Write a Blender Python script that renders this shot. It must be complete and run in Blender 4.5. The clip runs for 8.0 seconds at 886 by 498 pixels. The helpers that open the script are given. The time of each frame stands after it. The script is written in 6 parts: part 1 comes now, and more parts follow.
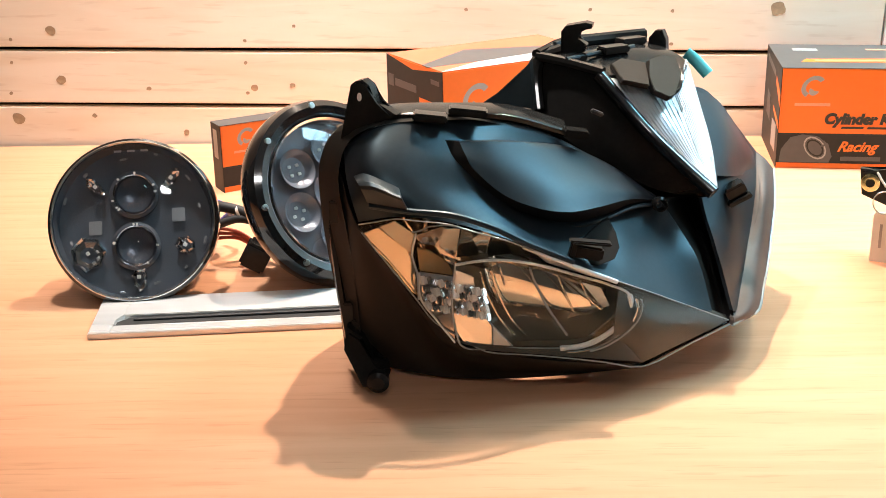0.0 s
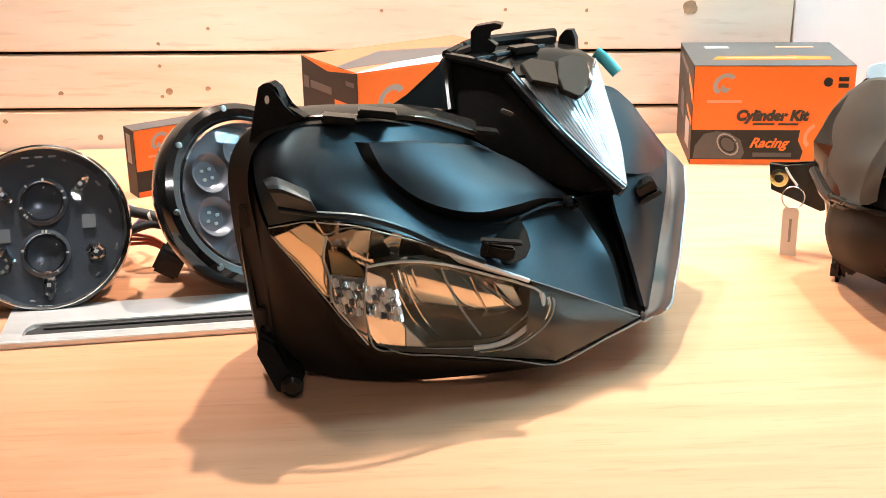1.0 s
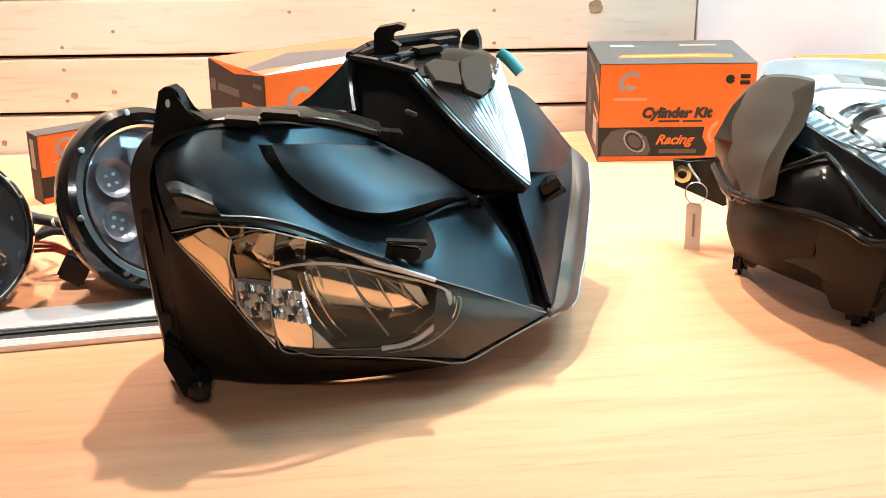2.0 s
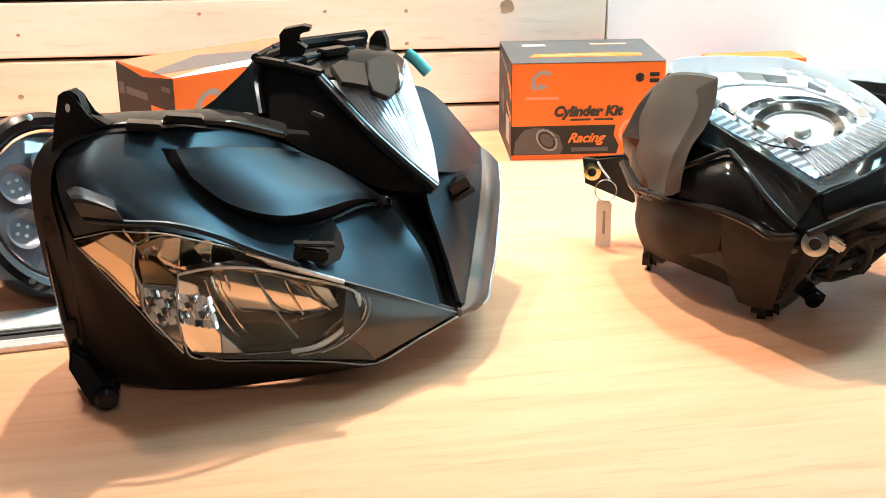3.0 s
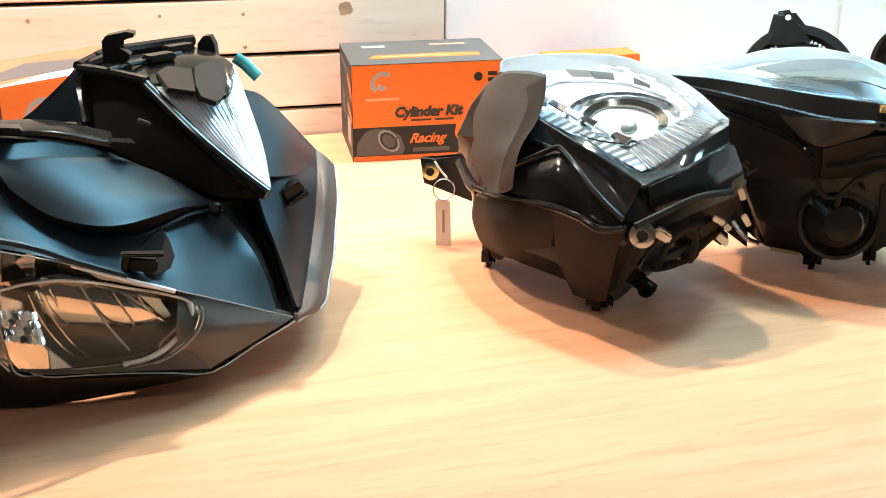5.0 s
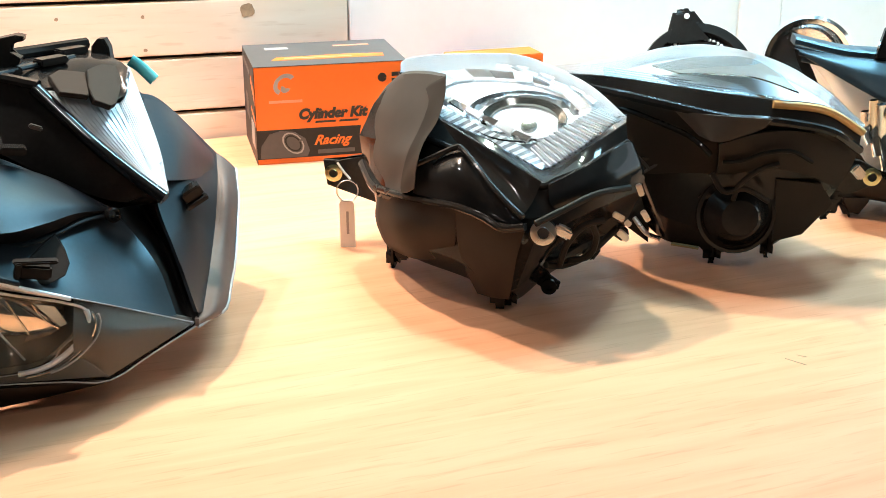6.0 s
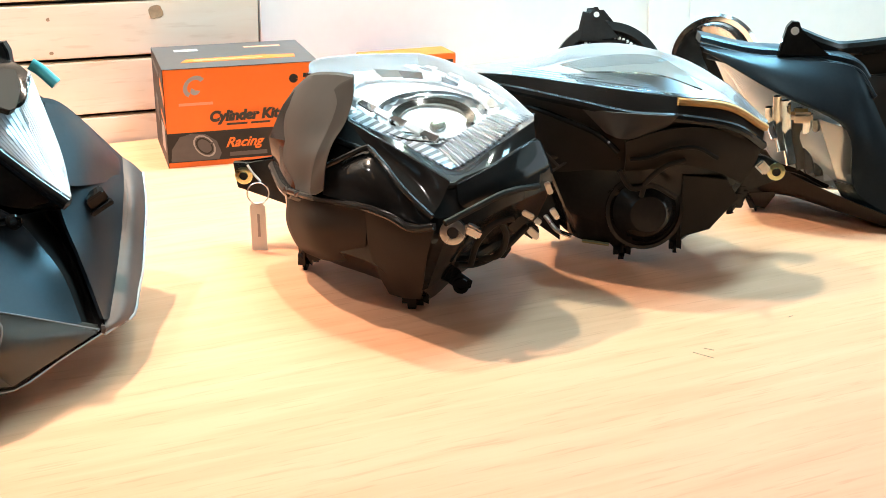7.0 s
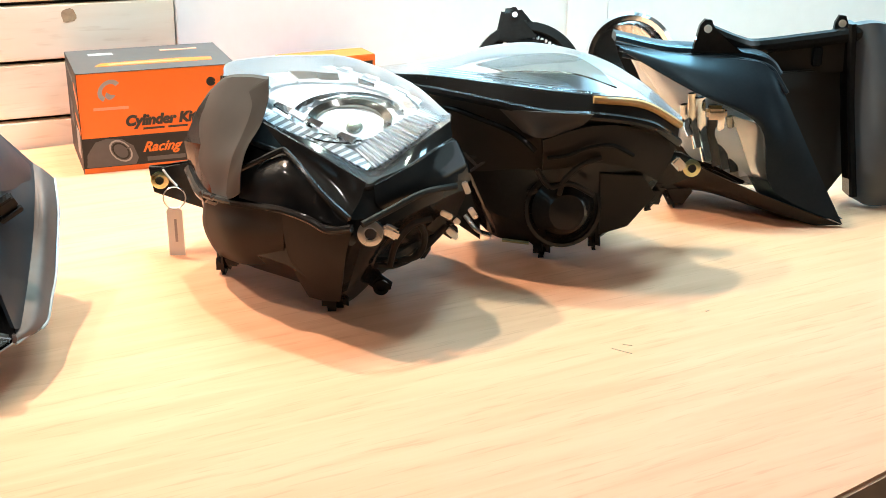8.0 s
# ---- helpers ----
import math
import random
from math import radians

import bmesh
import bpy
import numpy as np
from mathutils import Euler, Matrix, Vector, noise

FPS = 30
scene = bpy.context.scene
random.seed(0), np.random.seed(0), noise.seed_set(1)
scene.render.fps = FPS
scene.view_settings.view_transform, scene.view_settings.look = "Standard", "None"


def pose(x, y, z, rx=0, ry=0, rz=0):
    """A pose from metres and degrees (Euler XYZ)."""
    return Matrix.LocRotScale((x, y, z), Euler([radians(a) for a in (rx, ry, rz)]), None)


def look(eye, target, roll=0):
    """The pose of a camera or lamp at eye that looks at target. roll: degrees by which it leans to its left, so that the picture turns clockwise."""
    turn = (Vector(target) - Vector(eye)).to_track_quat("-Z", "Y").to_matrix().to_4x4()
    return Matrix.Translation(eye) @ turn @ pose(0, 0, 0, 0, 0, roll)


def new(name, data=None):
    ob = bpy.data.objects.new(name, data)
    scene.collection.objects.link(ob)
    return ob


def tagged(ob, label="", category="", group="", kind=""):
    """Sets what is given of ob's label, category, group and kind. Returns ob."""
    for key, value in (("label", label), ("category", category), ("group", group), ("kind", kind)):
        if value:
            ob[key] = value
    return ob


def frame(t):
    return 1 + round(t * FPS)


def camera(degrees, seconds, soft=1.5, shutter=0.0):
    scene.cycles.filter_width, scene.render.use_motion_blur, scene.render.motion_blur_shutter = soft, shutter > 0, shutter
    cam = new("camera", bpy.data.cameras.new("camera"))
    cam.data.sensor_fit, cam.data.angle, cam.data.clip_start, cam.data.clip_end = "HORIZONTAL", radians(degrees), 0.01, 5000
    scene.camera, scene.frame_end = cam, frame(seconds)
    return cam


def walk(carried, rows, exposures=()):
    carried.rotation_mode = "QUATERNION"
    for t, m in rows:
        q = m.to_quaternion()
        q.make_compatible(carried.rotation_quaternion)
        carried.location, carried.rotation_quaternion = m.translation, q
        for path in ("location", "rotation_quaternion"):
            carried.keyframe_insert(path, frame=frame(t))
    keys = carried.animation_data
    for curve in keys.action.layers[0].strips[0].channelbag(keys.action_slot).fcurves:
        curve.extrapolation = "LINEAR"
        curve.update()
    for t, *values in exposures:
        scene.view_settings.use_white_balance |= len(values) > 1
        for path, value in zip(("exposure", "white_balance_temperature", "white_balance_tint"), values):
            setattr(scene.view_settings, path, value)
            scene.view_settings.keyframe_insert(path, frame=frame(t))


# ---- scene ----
cam = camera(39.4, 8.0, soft=0.75)
PATH = [
    (0, (0.885, -0.035, 0.5), (0.862, 1.844, -0.185), -1.0),
    (0.5, (0.892, -0.034, 0.5), (0.927, 1.844, -0.185), -0.9),
    (1, (0.902, -0.034, 0.5), (0.99, 1.843, -0.186), -0.9),
    (1.5, (0.909, -0.037, 0.501), (1.06, 1.836, -0.186), -0.8),
    (3, (0.932, -0.042, 0.502), (1.262, 1.806, -0.186), -0.5),
    (3.5, (0.94, -0.045, 0.503), (1.327, 1.793, -0.186), -0.4),
    (4, (0.946, -0.047, 0.504), (1.385, 1.779, -0.186), -0.4),
    (4.5, (0.953, -0.048, 0.504), (1.437, 1.765, -0.186), -0.4),
    (6, (0.974, -0.054, 0.502), (1.641, 1.702, -0.185), -0.1),
    (6.5, (0.981, -0.056, 0.503), (1.704, 1.677, -0.186), -0.0),
    (7, (0.988, -0.059, 0.503), (1.766, 1.65, -0.185), 0.1),
    (7.5, (0.994, -0.061, 0.503), (1.823, 1.624, -0.185), 0.1),
    (8, (1.0, -0.062, 0.501), (1.879, 1.599, -0.184), 0.2),
]
walk(cam, [(t, look(eye, target, roll)) for t, eye, target, roll in PATH])

# ---- light ----
world = bpy.data.worlds.new("world")
scene.world = world
world.use_nodes = True
wn = world.node_tree.nodes
sky = wn.new("ShaderNodeTexSky")
sky.sky_type, sky.sun_disc = "NISHITA", False
sky.sun_elevation, sky.sun_rotation = radians(40), radians(120)
world.node_tree.links.new(sky.outputs[0], wn["Background"].inputs[0])
wn["Background"].inputs[1].default_value = 0.1
scene.view_settings.exposure = 0.48


def area_lamp(name, eye, target, size, watts, colour, size_y=0.0, round_shape=False, spread=180):
    data = bpy.data.lights.new(name, "AREA")
    data.energy, data.color, data.size, data.spread = watts, colour, size, radians(spread)
    if size_y:
        data.shape, data.size_y = "RECTANGLE", size_y
    elif round_shape:
        data.shape = "DISK"
    ob = new(name, data)
    ob.matrix_world = look(eye, target)
    return ob


WARM, COOL, SOFT, DAY = (1.0, 0.79, 0.63), (0.40, 0.79, 1.0), (1.0, 0.96, 0.94), (0.80, 0.98, 0.84)
area_lamp("spot_light", (1.06, 1.77, 1.50), (1.10, 1.05, 0.0), 0.045, 11.6, WARM, round_shape=True, spread=120)
area_lamp("spot_light", (1.66, 1.77, 1.50), (1.86, 1.00, 0.0), 0.055, 4.8, DAY, round_shape=True, spread=92)
# Added lamp without a known source: brightens the pine boards.
area_lamp("spot_light", (0.50, 1.50, 1.80), (0.78, 1.84, 0.3), 0.12, 9.0, (1.0, 0.93, 0.88), round_shape=True, spread=72)
# Added cool wash near the ceiling, no such source known: lifts the white wall.
area_lamp("wall_wash_light", (2.40, 1.52, 1.92), (2.25, 1.84, 0.4), 1.1, 28.0, COOL, 0.35, spread=100)
# Lamp of an unseen back wall window, added for blue reflections on the covers.
area_lamp("window_light", (2.95, 1.88, 1.0), (2.0, 0.8, 0.7), 1.16, 8.5, COOL, 1.26)
area_lamp("ceiling_light", (0.92, -0.45, 1.92), (1.1, 1.1, 0.1), 0.20, 4.5, SOFT, round_shape=True)
area_lamp("window_light", (3.72, 0.75, 0.95), (1.7, 1.7, 0.40), 1.5, 7.0, (0.7, 0.95, 1.0), 1.3)


# ---- materials ----
def material(name, colour, rough=0.5, metal=0.0, grain=0.0, scale=60.0, bump=0.0, tint=None, spread=None, coat=0.0, spec=0.5):
    """A principled surface with colour variation at two scales, uneven gloss and fine relief."""
    m = bpy.data.materials.new(name)
    m.use_nodes = True
    n, l = m.node_tree.nodes, m.node_tree.links
    b = n["Principled BSDF"]
    b.inputs["Roughness"].default_value, b.inputs["Metallic"].default_value = rough, metal
    b.inputs["Coat Weight"].default_value = coat
    b.inputs["Specular IOR Level"].default_value = spec
    co = n.new("ShaderNodeTexCoord")
    mp = n.new("ShaderNodeMapping")
    mp.inputs["Scale"].default_value = spread or (1, 1, 1)
    l.new(co.outputs["Object"], mp.inputs["Vector"])
    fine, broad = n.new("ShaderNodeTexNoise"), n.new("ShaderNodeTexNoise")
    fine.inputs["Scale"].default_value, broad.inputs["Scale"].default_value = scale, scale / 9
    fine.inputs["Detail"].default_value = 6
    l.new(mp.outputs[0], fine.inputs["Vector"]), l.new(mp.outputs[0], broad.inputs["Vector"])
    add = n.new("ShaderNodeMath")
    add.operation = "MULTIPLY_ADD"
    l.new(fine.outputs[0], add.inputs[0])
    add.inputs[1].default_value = 0.5
    half = n.new("ShaderNodeMath")
    half.operation = "MULTIPLY"
    half.inputs[1].default_value = 0.5
    l.new(broad.outputs[0], half.inputs[0]), l.new(half.outputs[0], add.inputs[2])
    ramp = n.new("ShaderNodeValToRGB")
    other = tint or tuple(c * (1 - grain) for c in colour)
    ramp.color_ramp.elements[0].position, ramp.color_ramp.elements[1].position = 0.32, 0.66
    ramp.color_ramp.elements[0].color, ramp.color_ramp.elements[1].color = (*other, 1), (*colour, 1)
    l.new(add.outputs[0], ramp.inputs[0]), l.new(ramp.outputs[0], b.inputs["Base Color"])
    rr = n.new("ShaderNodeMapRange")
    rr.inputs["To Min"].default_value, rr.inputs["To Max"].default_value = max(0.0, rough - 0.06), rough + 0.07
    l.new(broad.outputs[0], rr.inputs["Value"]), l.new(rr.outputs[0], b.inputs["Roughness"])
    if bump:
        bp = n.new("ShaderNodeBump")
        bp.inputs["Strength"].default_value, bp.inputs["Distance"].default_value = bump, 0.001
        l.new(fine.outputs[0], bp.inputs["Height"]), l.new(bp.outputs[0], b.inputs["Normal"])
    return m


def wood(name, light, dark, along, rings, rough, coat=0.0, knots=0.0):
    """Boards with long grain streaks along x, pores, and, for pine, knots."""
    m = material(name, light, rough, coat=coat)
    n, l = m.node_tree.nodes, m.node_tree.links
    b = n["Principled BSDF"]
    co = n.new("ShaderNodeTexCoord")
    info = n.new("ShaderNodeObjectInfo")
    shift = n.new("ShaderNodeVectorMath")
    shift.operation = "MULTIPLY_ADD"
    l.new(info.outputs["Random"], shift.inputs[0])
    shift.inputs[1].default_value = (7.0, 3.0, 5.0)
    l.new(co.outputs["Object"], shift.inputs[2])
    mp = n.new("ShaderNodeMapping")
    mp.inputs["Scale"].default_value = along
    l.new(shift.outputs[0], mp.inputs["Vector"])
    grain, pores, broad = n.new("ShaderNodeTexNoise"), n.new("ShaderNodeTexNoise"), n.new("ShaderNodeTexNoise")
    grain.inputs["Scale"].default_value, grain.inputs["Detail"].default_value, grain.inputs["Distortion"].default_value = rings, 5, 0.6
    pores.inputs["Scale"].default_value, pores.inputs["Detail"].default_value = rings * 5, 3
    broad.inputs["Scale"].default_value = 2.2
    l.new(mp.outputs[0], grain.inputs["Vector"]), l.new(mp.outputs[0], pores.inputs["Vector"]), l.new(shift.outputs[0], broad.inputs["Vector"])
    ramp = n.new("ShaderNodeValToRGB")
    ramp.color_ramp.elements[0].position, ramp.color_ramp.elements[1].position = 0.28, 0.62
    ramp.color_ramp.elements[0].color, ramp.color_ramp.elements[1].color = (*dark, 1), (*light, 1)
    l.new(grain.outputs[0], ramp.inputs[0])
    fleck = n.new("ShaderNodeValToRGB")
    fleck.color_ramp.elements[0].position, fleck.color_ramp.elements[1].position = 0.30, 0.42
    fleck.color_ramp.elements[0].color, fleck.color_ramp.elements[1].color = (0.72, 0.62, 0.52, 1), (1, 1, 1, 1)
    l.new(pores.outputs[0], fleck.inputs[0])
    mul = n.new("ShaderNodeMix")
    mul.data_type, mul.blend_type = "RGBA", "MULTIPLY"
    mul.inputs[0].default_value = 0.35
    l.new(ramp.outputs[0], mul.inputs[6]), l.new(fleck.outputs[0], mul.inputs[7])
    out = mul.outputs[2]
    wide = n.new("ShaderNodeMix")
    wide.data_type, wide.blend_type = "RGBA", "MULTIPLY"
    l.new(broad.outputs[0], wide.inputs[0]), l.new(out, wide.inputs[6])
    wide.inputs[7].default_value = (0.90, 0.84, 0.78, 1)
    out = wide.outputs[2]
    if knots:
        vor = n.new("ShaderNodeTexVoronoi")
        vor.inputs["Scale"].default_value = knots
        stretch = n.new("ShaderNodeMapping")
        stretch.inputs["Scale"].default_value = (0.55, 1, 1)
        l.new(shift.outputs[0], stretch.inputs["Vector"]), l.new(stretch.outputs[0], vor.inputs["Vector"])
        kr = n.new("ShaderNodeValToRGB")
        kr.color_ramp.elements[0].position, kr.color_ramp.elements[1].position = 0.03, 0.09
        kr.color_ramp.elements[0].color, kr.color_ramp.elements[1].color = (0.30, 0.18, 0.09, 1), (1, 1, 1, 1)
        l.new(vor.outputs["Distance"], kr.inputs[0])
        km = n.new("ShaderNodeMix")
        km.data_type, km.blend_type = "RGBA", "MULTIPLY"
        km.inputs[0].default_value = 0.85
        l.new(out, km.inputs[6]), l.new(kr.outputs[0], km.inputs[7])
        out = km.outputs[2]
    l.new(out, b.inputs["Base Color"])
    bp = n.new("ShaderNodeBump")
    bp.inputs["Strength"].default_value, bp.inputs["Distance"].default_value = 0.12, 0.0006
    l.new(pores.outputs[0], bp.inputs["Height"]), l.new(bp.outputs[0], b.inputs["Normal"])
    return m


def clear(name, colour=(1, 1, 1), gloss=0.03, ior=1.5, ripple=0.0):
    """Clear moulded plastic or glass in a thin wall: light goes through, gloss by Fresnel."""
    m = bpy.data.materials.new(name)
    m.use_nodes = True
    n, l = m.node_tree.nodes, m.node_tree.links
    n.remove(n["Principled BSDF"])
    see, shine, mix, fr = n.new("ShaderNodeBsdfTransparent"), n.new("ShaderNodeBsdfGlossy"), n.new("ShaderNodeMixShader"), n.new("ShaderNodeLayerWeight")
    see.inputs[0].default_value = (*colour, 1)
    shine.inputs["Roughness"].default_value = gloss
    fr.inputs["Blend"].default_value = 0.5
    power, scale = n.new("ShaderNodeMath"), n.new("ShaderNodeMath")
    power.operation, scale.operation = "POWER", "MULTIPLY_ADD"
    base = ((ior - 1) / (ior + 1)) ** 2
    power.inputs[1].default_value, scale.inputs[1].default_value, scale.inputs[2].default_value = 5.0, 1 - base, base
    l.new(fr.outputs["Facing"], power.inputs[0]), l.new(power.outputs[0], scale.inputs[0])
    l.new(scale.outputs[0], mix.inputs[0]), l.new(see.outputs[0], mix.inputs[1]), l.new(shine.outputs[0], mix.inputs[2])
    l.new(mix.outputs[0], n["Material Output"].inputs[0])
    if ripple:
        tx, bp = n.new("ShaderNodeTexNoise"), n.new("ShaderNodeBump")
        tx.inputs["Scale"].default_value = 22
        bp.inputs["Strength"].default_value, bp.inputs["Distance"].default_value = ripple, 0.003
        l.new(tx.outputs[0], bp.inputs["Height"]), l.new(bp.outputs[0], shine.inputs["Normal"]), l.new(bp.outputs[0], fr.inputs["Normal"])
    return m


TABLE = wood("beech_laminate", (0.76, 0.40, 0.235), (0.69, 0.345, 0.19), (1.2, 16, 16), 3.2, 0.48)
TABLE.node_tree.nodes["Principled BSDF"].inputs["Specular IOR Level"].default_value = 0.3
PINE = wood("pine_boards", (0.89, 0.82, 0.70), (0.82, 0.71, 0.56), (1.0, 9, 9), 3.0, 0.55)
WHITE = material("white_wall_paint", (0.88, 0.89, 0.89), 0.6, grain=0.05, scale=40, bump=0.1)
# Unseen ceiling and walls: dark grey only to cut bounced light.
CEIL = material("ceiling_paint", (0.30, 0.30, 0.29), 0.7, grain=0.06, scale=30)
GREYWALL = material("grey_wall_paint", (0.24, 0.235, 0.22), 0.7, grain=0.08, scale=30)
FLOORM = material("grey_green_floor", (0.16, 0.15, 0.10), 0.5, grain=0.3, scale=14)
BLACK = material("black_moulded_plastic", (0.019, 0.0178, 0.0168), 0.15, grain=0.3, scale=220, bump=0.015, spec=0.24)
# Lighter, brownish black: light bounced off the table is in the colour.
SOFTB = material("table_lit_black_plastic", (0.034, 0.029, 0.0245), 0.5, grain=0.12, scale=60, bump=0.03, spec=0.06)
GREYB = material("grey_matt_plastic", (0.066, 0.059, 0.052), 0.6, grain=0.08, scale=60, bump=0.03, spec=0.15)
PIANO = material("gloss_black_plastic", (0.016, 0.0152, 0.0145), 0.09, grain=0.3, scale=90, spec=0.25)
SATIN = material("satin_black_fairing", (0.017, 0.019, 0.023), 0.36, grain=0.3, scale=260, bump=0.02, spec=0.50)
# Blue sheen of the cool light is put into the specular tint.
SATIN.node_tree.nodes["Principled BSDF"].inputs["Specular Tint"].default_value = (0.55, 0.86, 1.0, 1)
SLATE = material("slate_grey_lacquer", (0.17, 0.19, 0.22), 0.2, 0.4, grain=0.3, scale=40)
# Far half in lighter grey: the window light on it is in the colour.
FARH = material("window_lit_shell", (0.10, 0.108, 0.118), 0.4, grain=0.15, scale=40, spec=0.3)
HAZE = material("grey_lamp_interior", (0.32, 0.32, 0.35), 0.25, 0.3, grain=0.2, scale=40)
GLOSSB = material("gloss_black_paint", (0.010, 0.010, 0.011), 0.10, grain=0.3, scale=80, coat=0.6)
MATT = material("matt_black_plastic", (0.015, 0.0142, 0.0135), 0.6, grain=0.3, scale=150, spec=0.10)
DULL = material("dark_grey_plastic", (0.045, 0.041, 0.038), 0.5, grain=0.1, scale=40, bump=0.04)
KNOT = material("pine_knot", (0.46, 0.33, 0.20), 0.6, grain=0.5, scale=150)
FROST = material("pearl_reflector", (0.80, 0.83, 0.85), 0.16, 0.7, grain=0.08, scale=60)
# White in place of chrome: bright reflections are put into the colour.
PEARL = material("white_painted_reflection", (0.92, 0.94, 0.95), 0.2, 0.12, grain=0.08, scale=60)
# Opaque grey on clear edges: their highlight lines are put into the colour.
EDGE = material("edge_highlight_grey", (0.40, 0.41, 0.41), 0.2, grain=0.1, scale=80)
CHROME = material("reflector_chrome", (0.93, 0.94, 0.95), 0.07, 1.0, grain=0.08, scale=35)
# Olive dish: the dark room's reflection is put into the colour.
DARKDISH = material("dark_reflecting_dish", (0.11, 0.10, 0.075), 0.25, 0.15, grain=0.1, scale=30)
# Tan tints: the table's reflection is put into the metal colours.
PALETAN = material("pale_table_tint_reflector", (0.96, 0.86, 0.74), 0.10, 0.95, grain=0.10, scale=40)
TANREF = material("table_tint_reflector", (1.0, 0.80, 0.58), 0.12, 0.95, grain=0.08, scale=30)
# Chrome in a darker tone.
DARKCHROME = material("darkened_chrome", (0.33, 0.32, 0.28), 0.15, 0.95, grain=0.12, scale=30)
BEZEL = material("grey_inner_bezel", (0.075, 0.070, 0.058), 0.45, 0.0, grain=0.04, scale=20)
ALU = material("brushed_aluminium", (0.80, 0.80, 0.80), 0.28, 0.4, grain=0.15, scale=90, spread=(0.06, 1, 1), bump=0.05)
BRASS = material("zinc_brass_bush", (0.70, 0.66, 0.36), 0.25, 1.0, grain=0.2, scale=120)
STEEL = material("zinc_steel", (0.62, 0.63, 0.62), 0.28, 1.0, grain=0.25, scale=150)
ORANGE = material("orange_carton", (0.86, 0.17, 0.015), 0.42, grain=0.08, scale=120)
CHAR = material("charcoal_carton", (0.028, 0.0255, 0.023), 0.5, grain=0.25, scale=120, spec=0.25)
GREYP = material("grey_print", (0.34, 0.325, 0.315), 0.45, grain=0.12, scale=100)
PALEP = material("pale_orange_print", (0.76, 0.31, 0.18), 0.45, grain=0.12, scale=100)
# Orange lid in its own tone, set against the lamp's glare.
PEACH = material("toned_lid_orange", (0.62, 0.13, 0.06), 0.5, grain=0.08, scale=100)
MIDP = material("dark_grey_print", (0.085, 0.080, 0.078), 0.45, grain=0.2, scale=100)
PAPER = material("white_paper", (0.80, 0.78, 0.74), 0.6, grain=0.06, scale=90)
INK = material("black_print", (0.03, 0.025, 0.02), 0.45, grain=0.2, scale=100)
RUBBER = material("black_rubber", (0.025, 0.025, 0.026), 0.6, grain=0.3, scale=150)
BLUEP = material("blue_wire", (0.02, 0.06, 0.42), 0.4, grain=0.2, scale=90)
REDP = material("red_wire", (0.55, 0.09, 0.05), 0.4, grain=0.2, scale=90)
TEAL = material("teal_tape", (0.12, 0.62, 0.70), 0.2, grain=0.2, scale=60)
AMBER = material("amber_trim", (0.72, 0.42, 0.16), 0.25, grain=0.15, scale=60)
PINKG = material("grey_pink_bezel", (0.13, 0.105, 0.095), 0.4, grain=0.15, scale=90, spec=0.12)
LEDM = material("led_emitter", (0.8, 0.8, 0.75), 0.3, grain=0.1, scale=200)
GLASS = clear("clear_polycarbonate", (0.97, 0.97, 0.96), 0.02, 1.27)
RIPPLE = clear("clear_rippled_lens", (0.97, 0.985, 1.0), 0.04, 1.32, ripple=0.10)
SMOKE = clear("smoked_glass", (0.84, 0.86, 0.88), 0.02, 1.5)


# ---- building tools ----
def thing(name, place, label, category, rz=0.0, group="", tilt=0.0):
    ob = new(name)
    ob.matrix_world = pose(*place, tilt, 0, rz)
    return tagged(ob, label, category, group)


def part(name, bm, mat, parent, label="", smooth=35.0):
    if smooth:
        bmesh.ops.recalc_face_normals(bm, faces=bm.faces)
        for f in bm.faces:
            f.smooth = True
        for e in bm.edges:
            if len(e.link_faces) == 2 and e.calc_face_angle(0) > radians(smooth):
                e.smooth = False
    me = bpy.data.meshes.new(name)
    bm.to_mesh(me)
    bm.free()
    me.materials.append(mat)
    ob = new(name, me)
    ob.parent = parent
    if label:
        ob["label"] = label
    return ob


def spline(points, steps, straight=False):
    """Catmull-Rom through the points (or straight runs), steps pieces between each two."""
    p = [Vector(q) for q in points]
    if straight:
        return [a.lerp(b, k / steps) for a, b in zip(p, p[1:]) for k in range(steps)] + [p[-1]]
    p = [2 * p[0] - p[1]] + p + [2 * p[-1] - p[-2]]
    out = []
    for i in range(1, len(p) - 2):
        for k in range(steps):
            t = k / steps
            out.append(0.5 * (2 * p[i] + (p[i + 1] - p[i - 1]) * t + (2 * p[i - 1] - 5 * p[i] + 4 * p[i + 1] - p[i + 2]) * t * t
                              + (3 * p[i] - p[i - 1] - 3 * p[i + 1] + p[i + 2]) * t ** 3))
    return out + [p[-2]]


def surface(rows, steps=6, straight=False):
    """A smooth net through rows of control points."""
    fine = [spline(r, steps) for r in rows]
    cols = [spline(c, steps, straight) for c in zip(*fine)]
    return [list(r) for r in zip(*cols)]


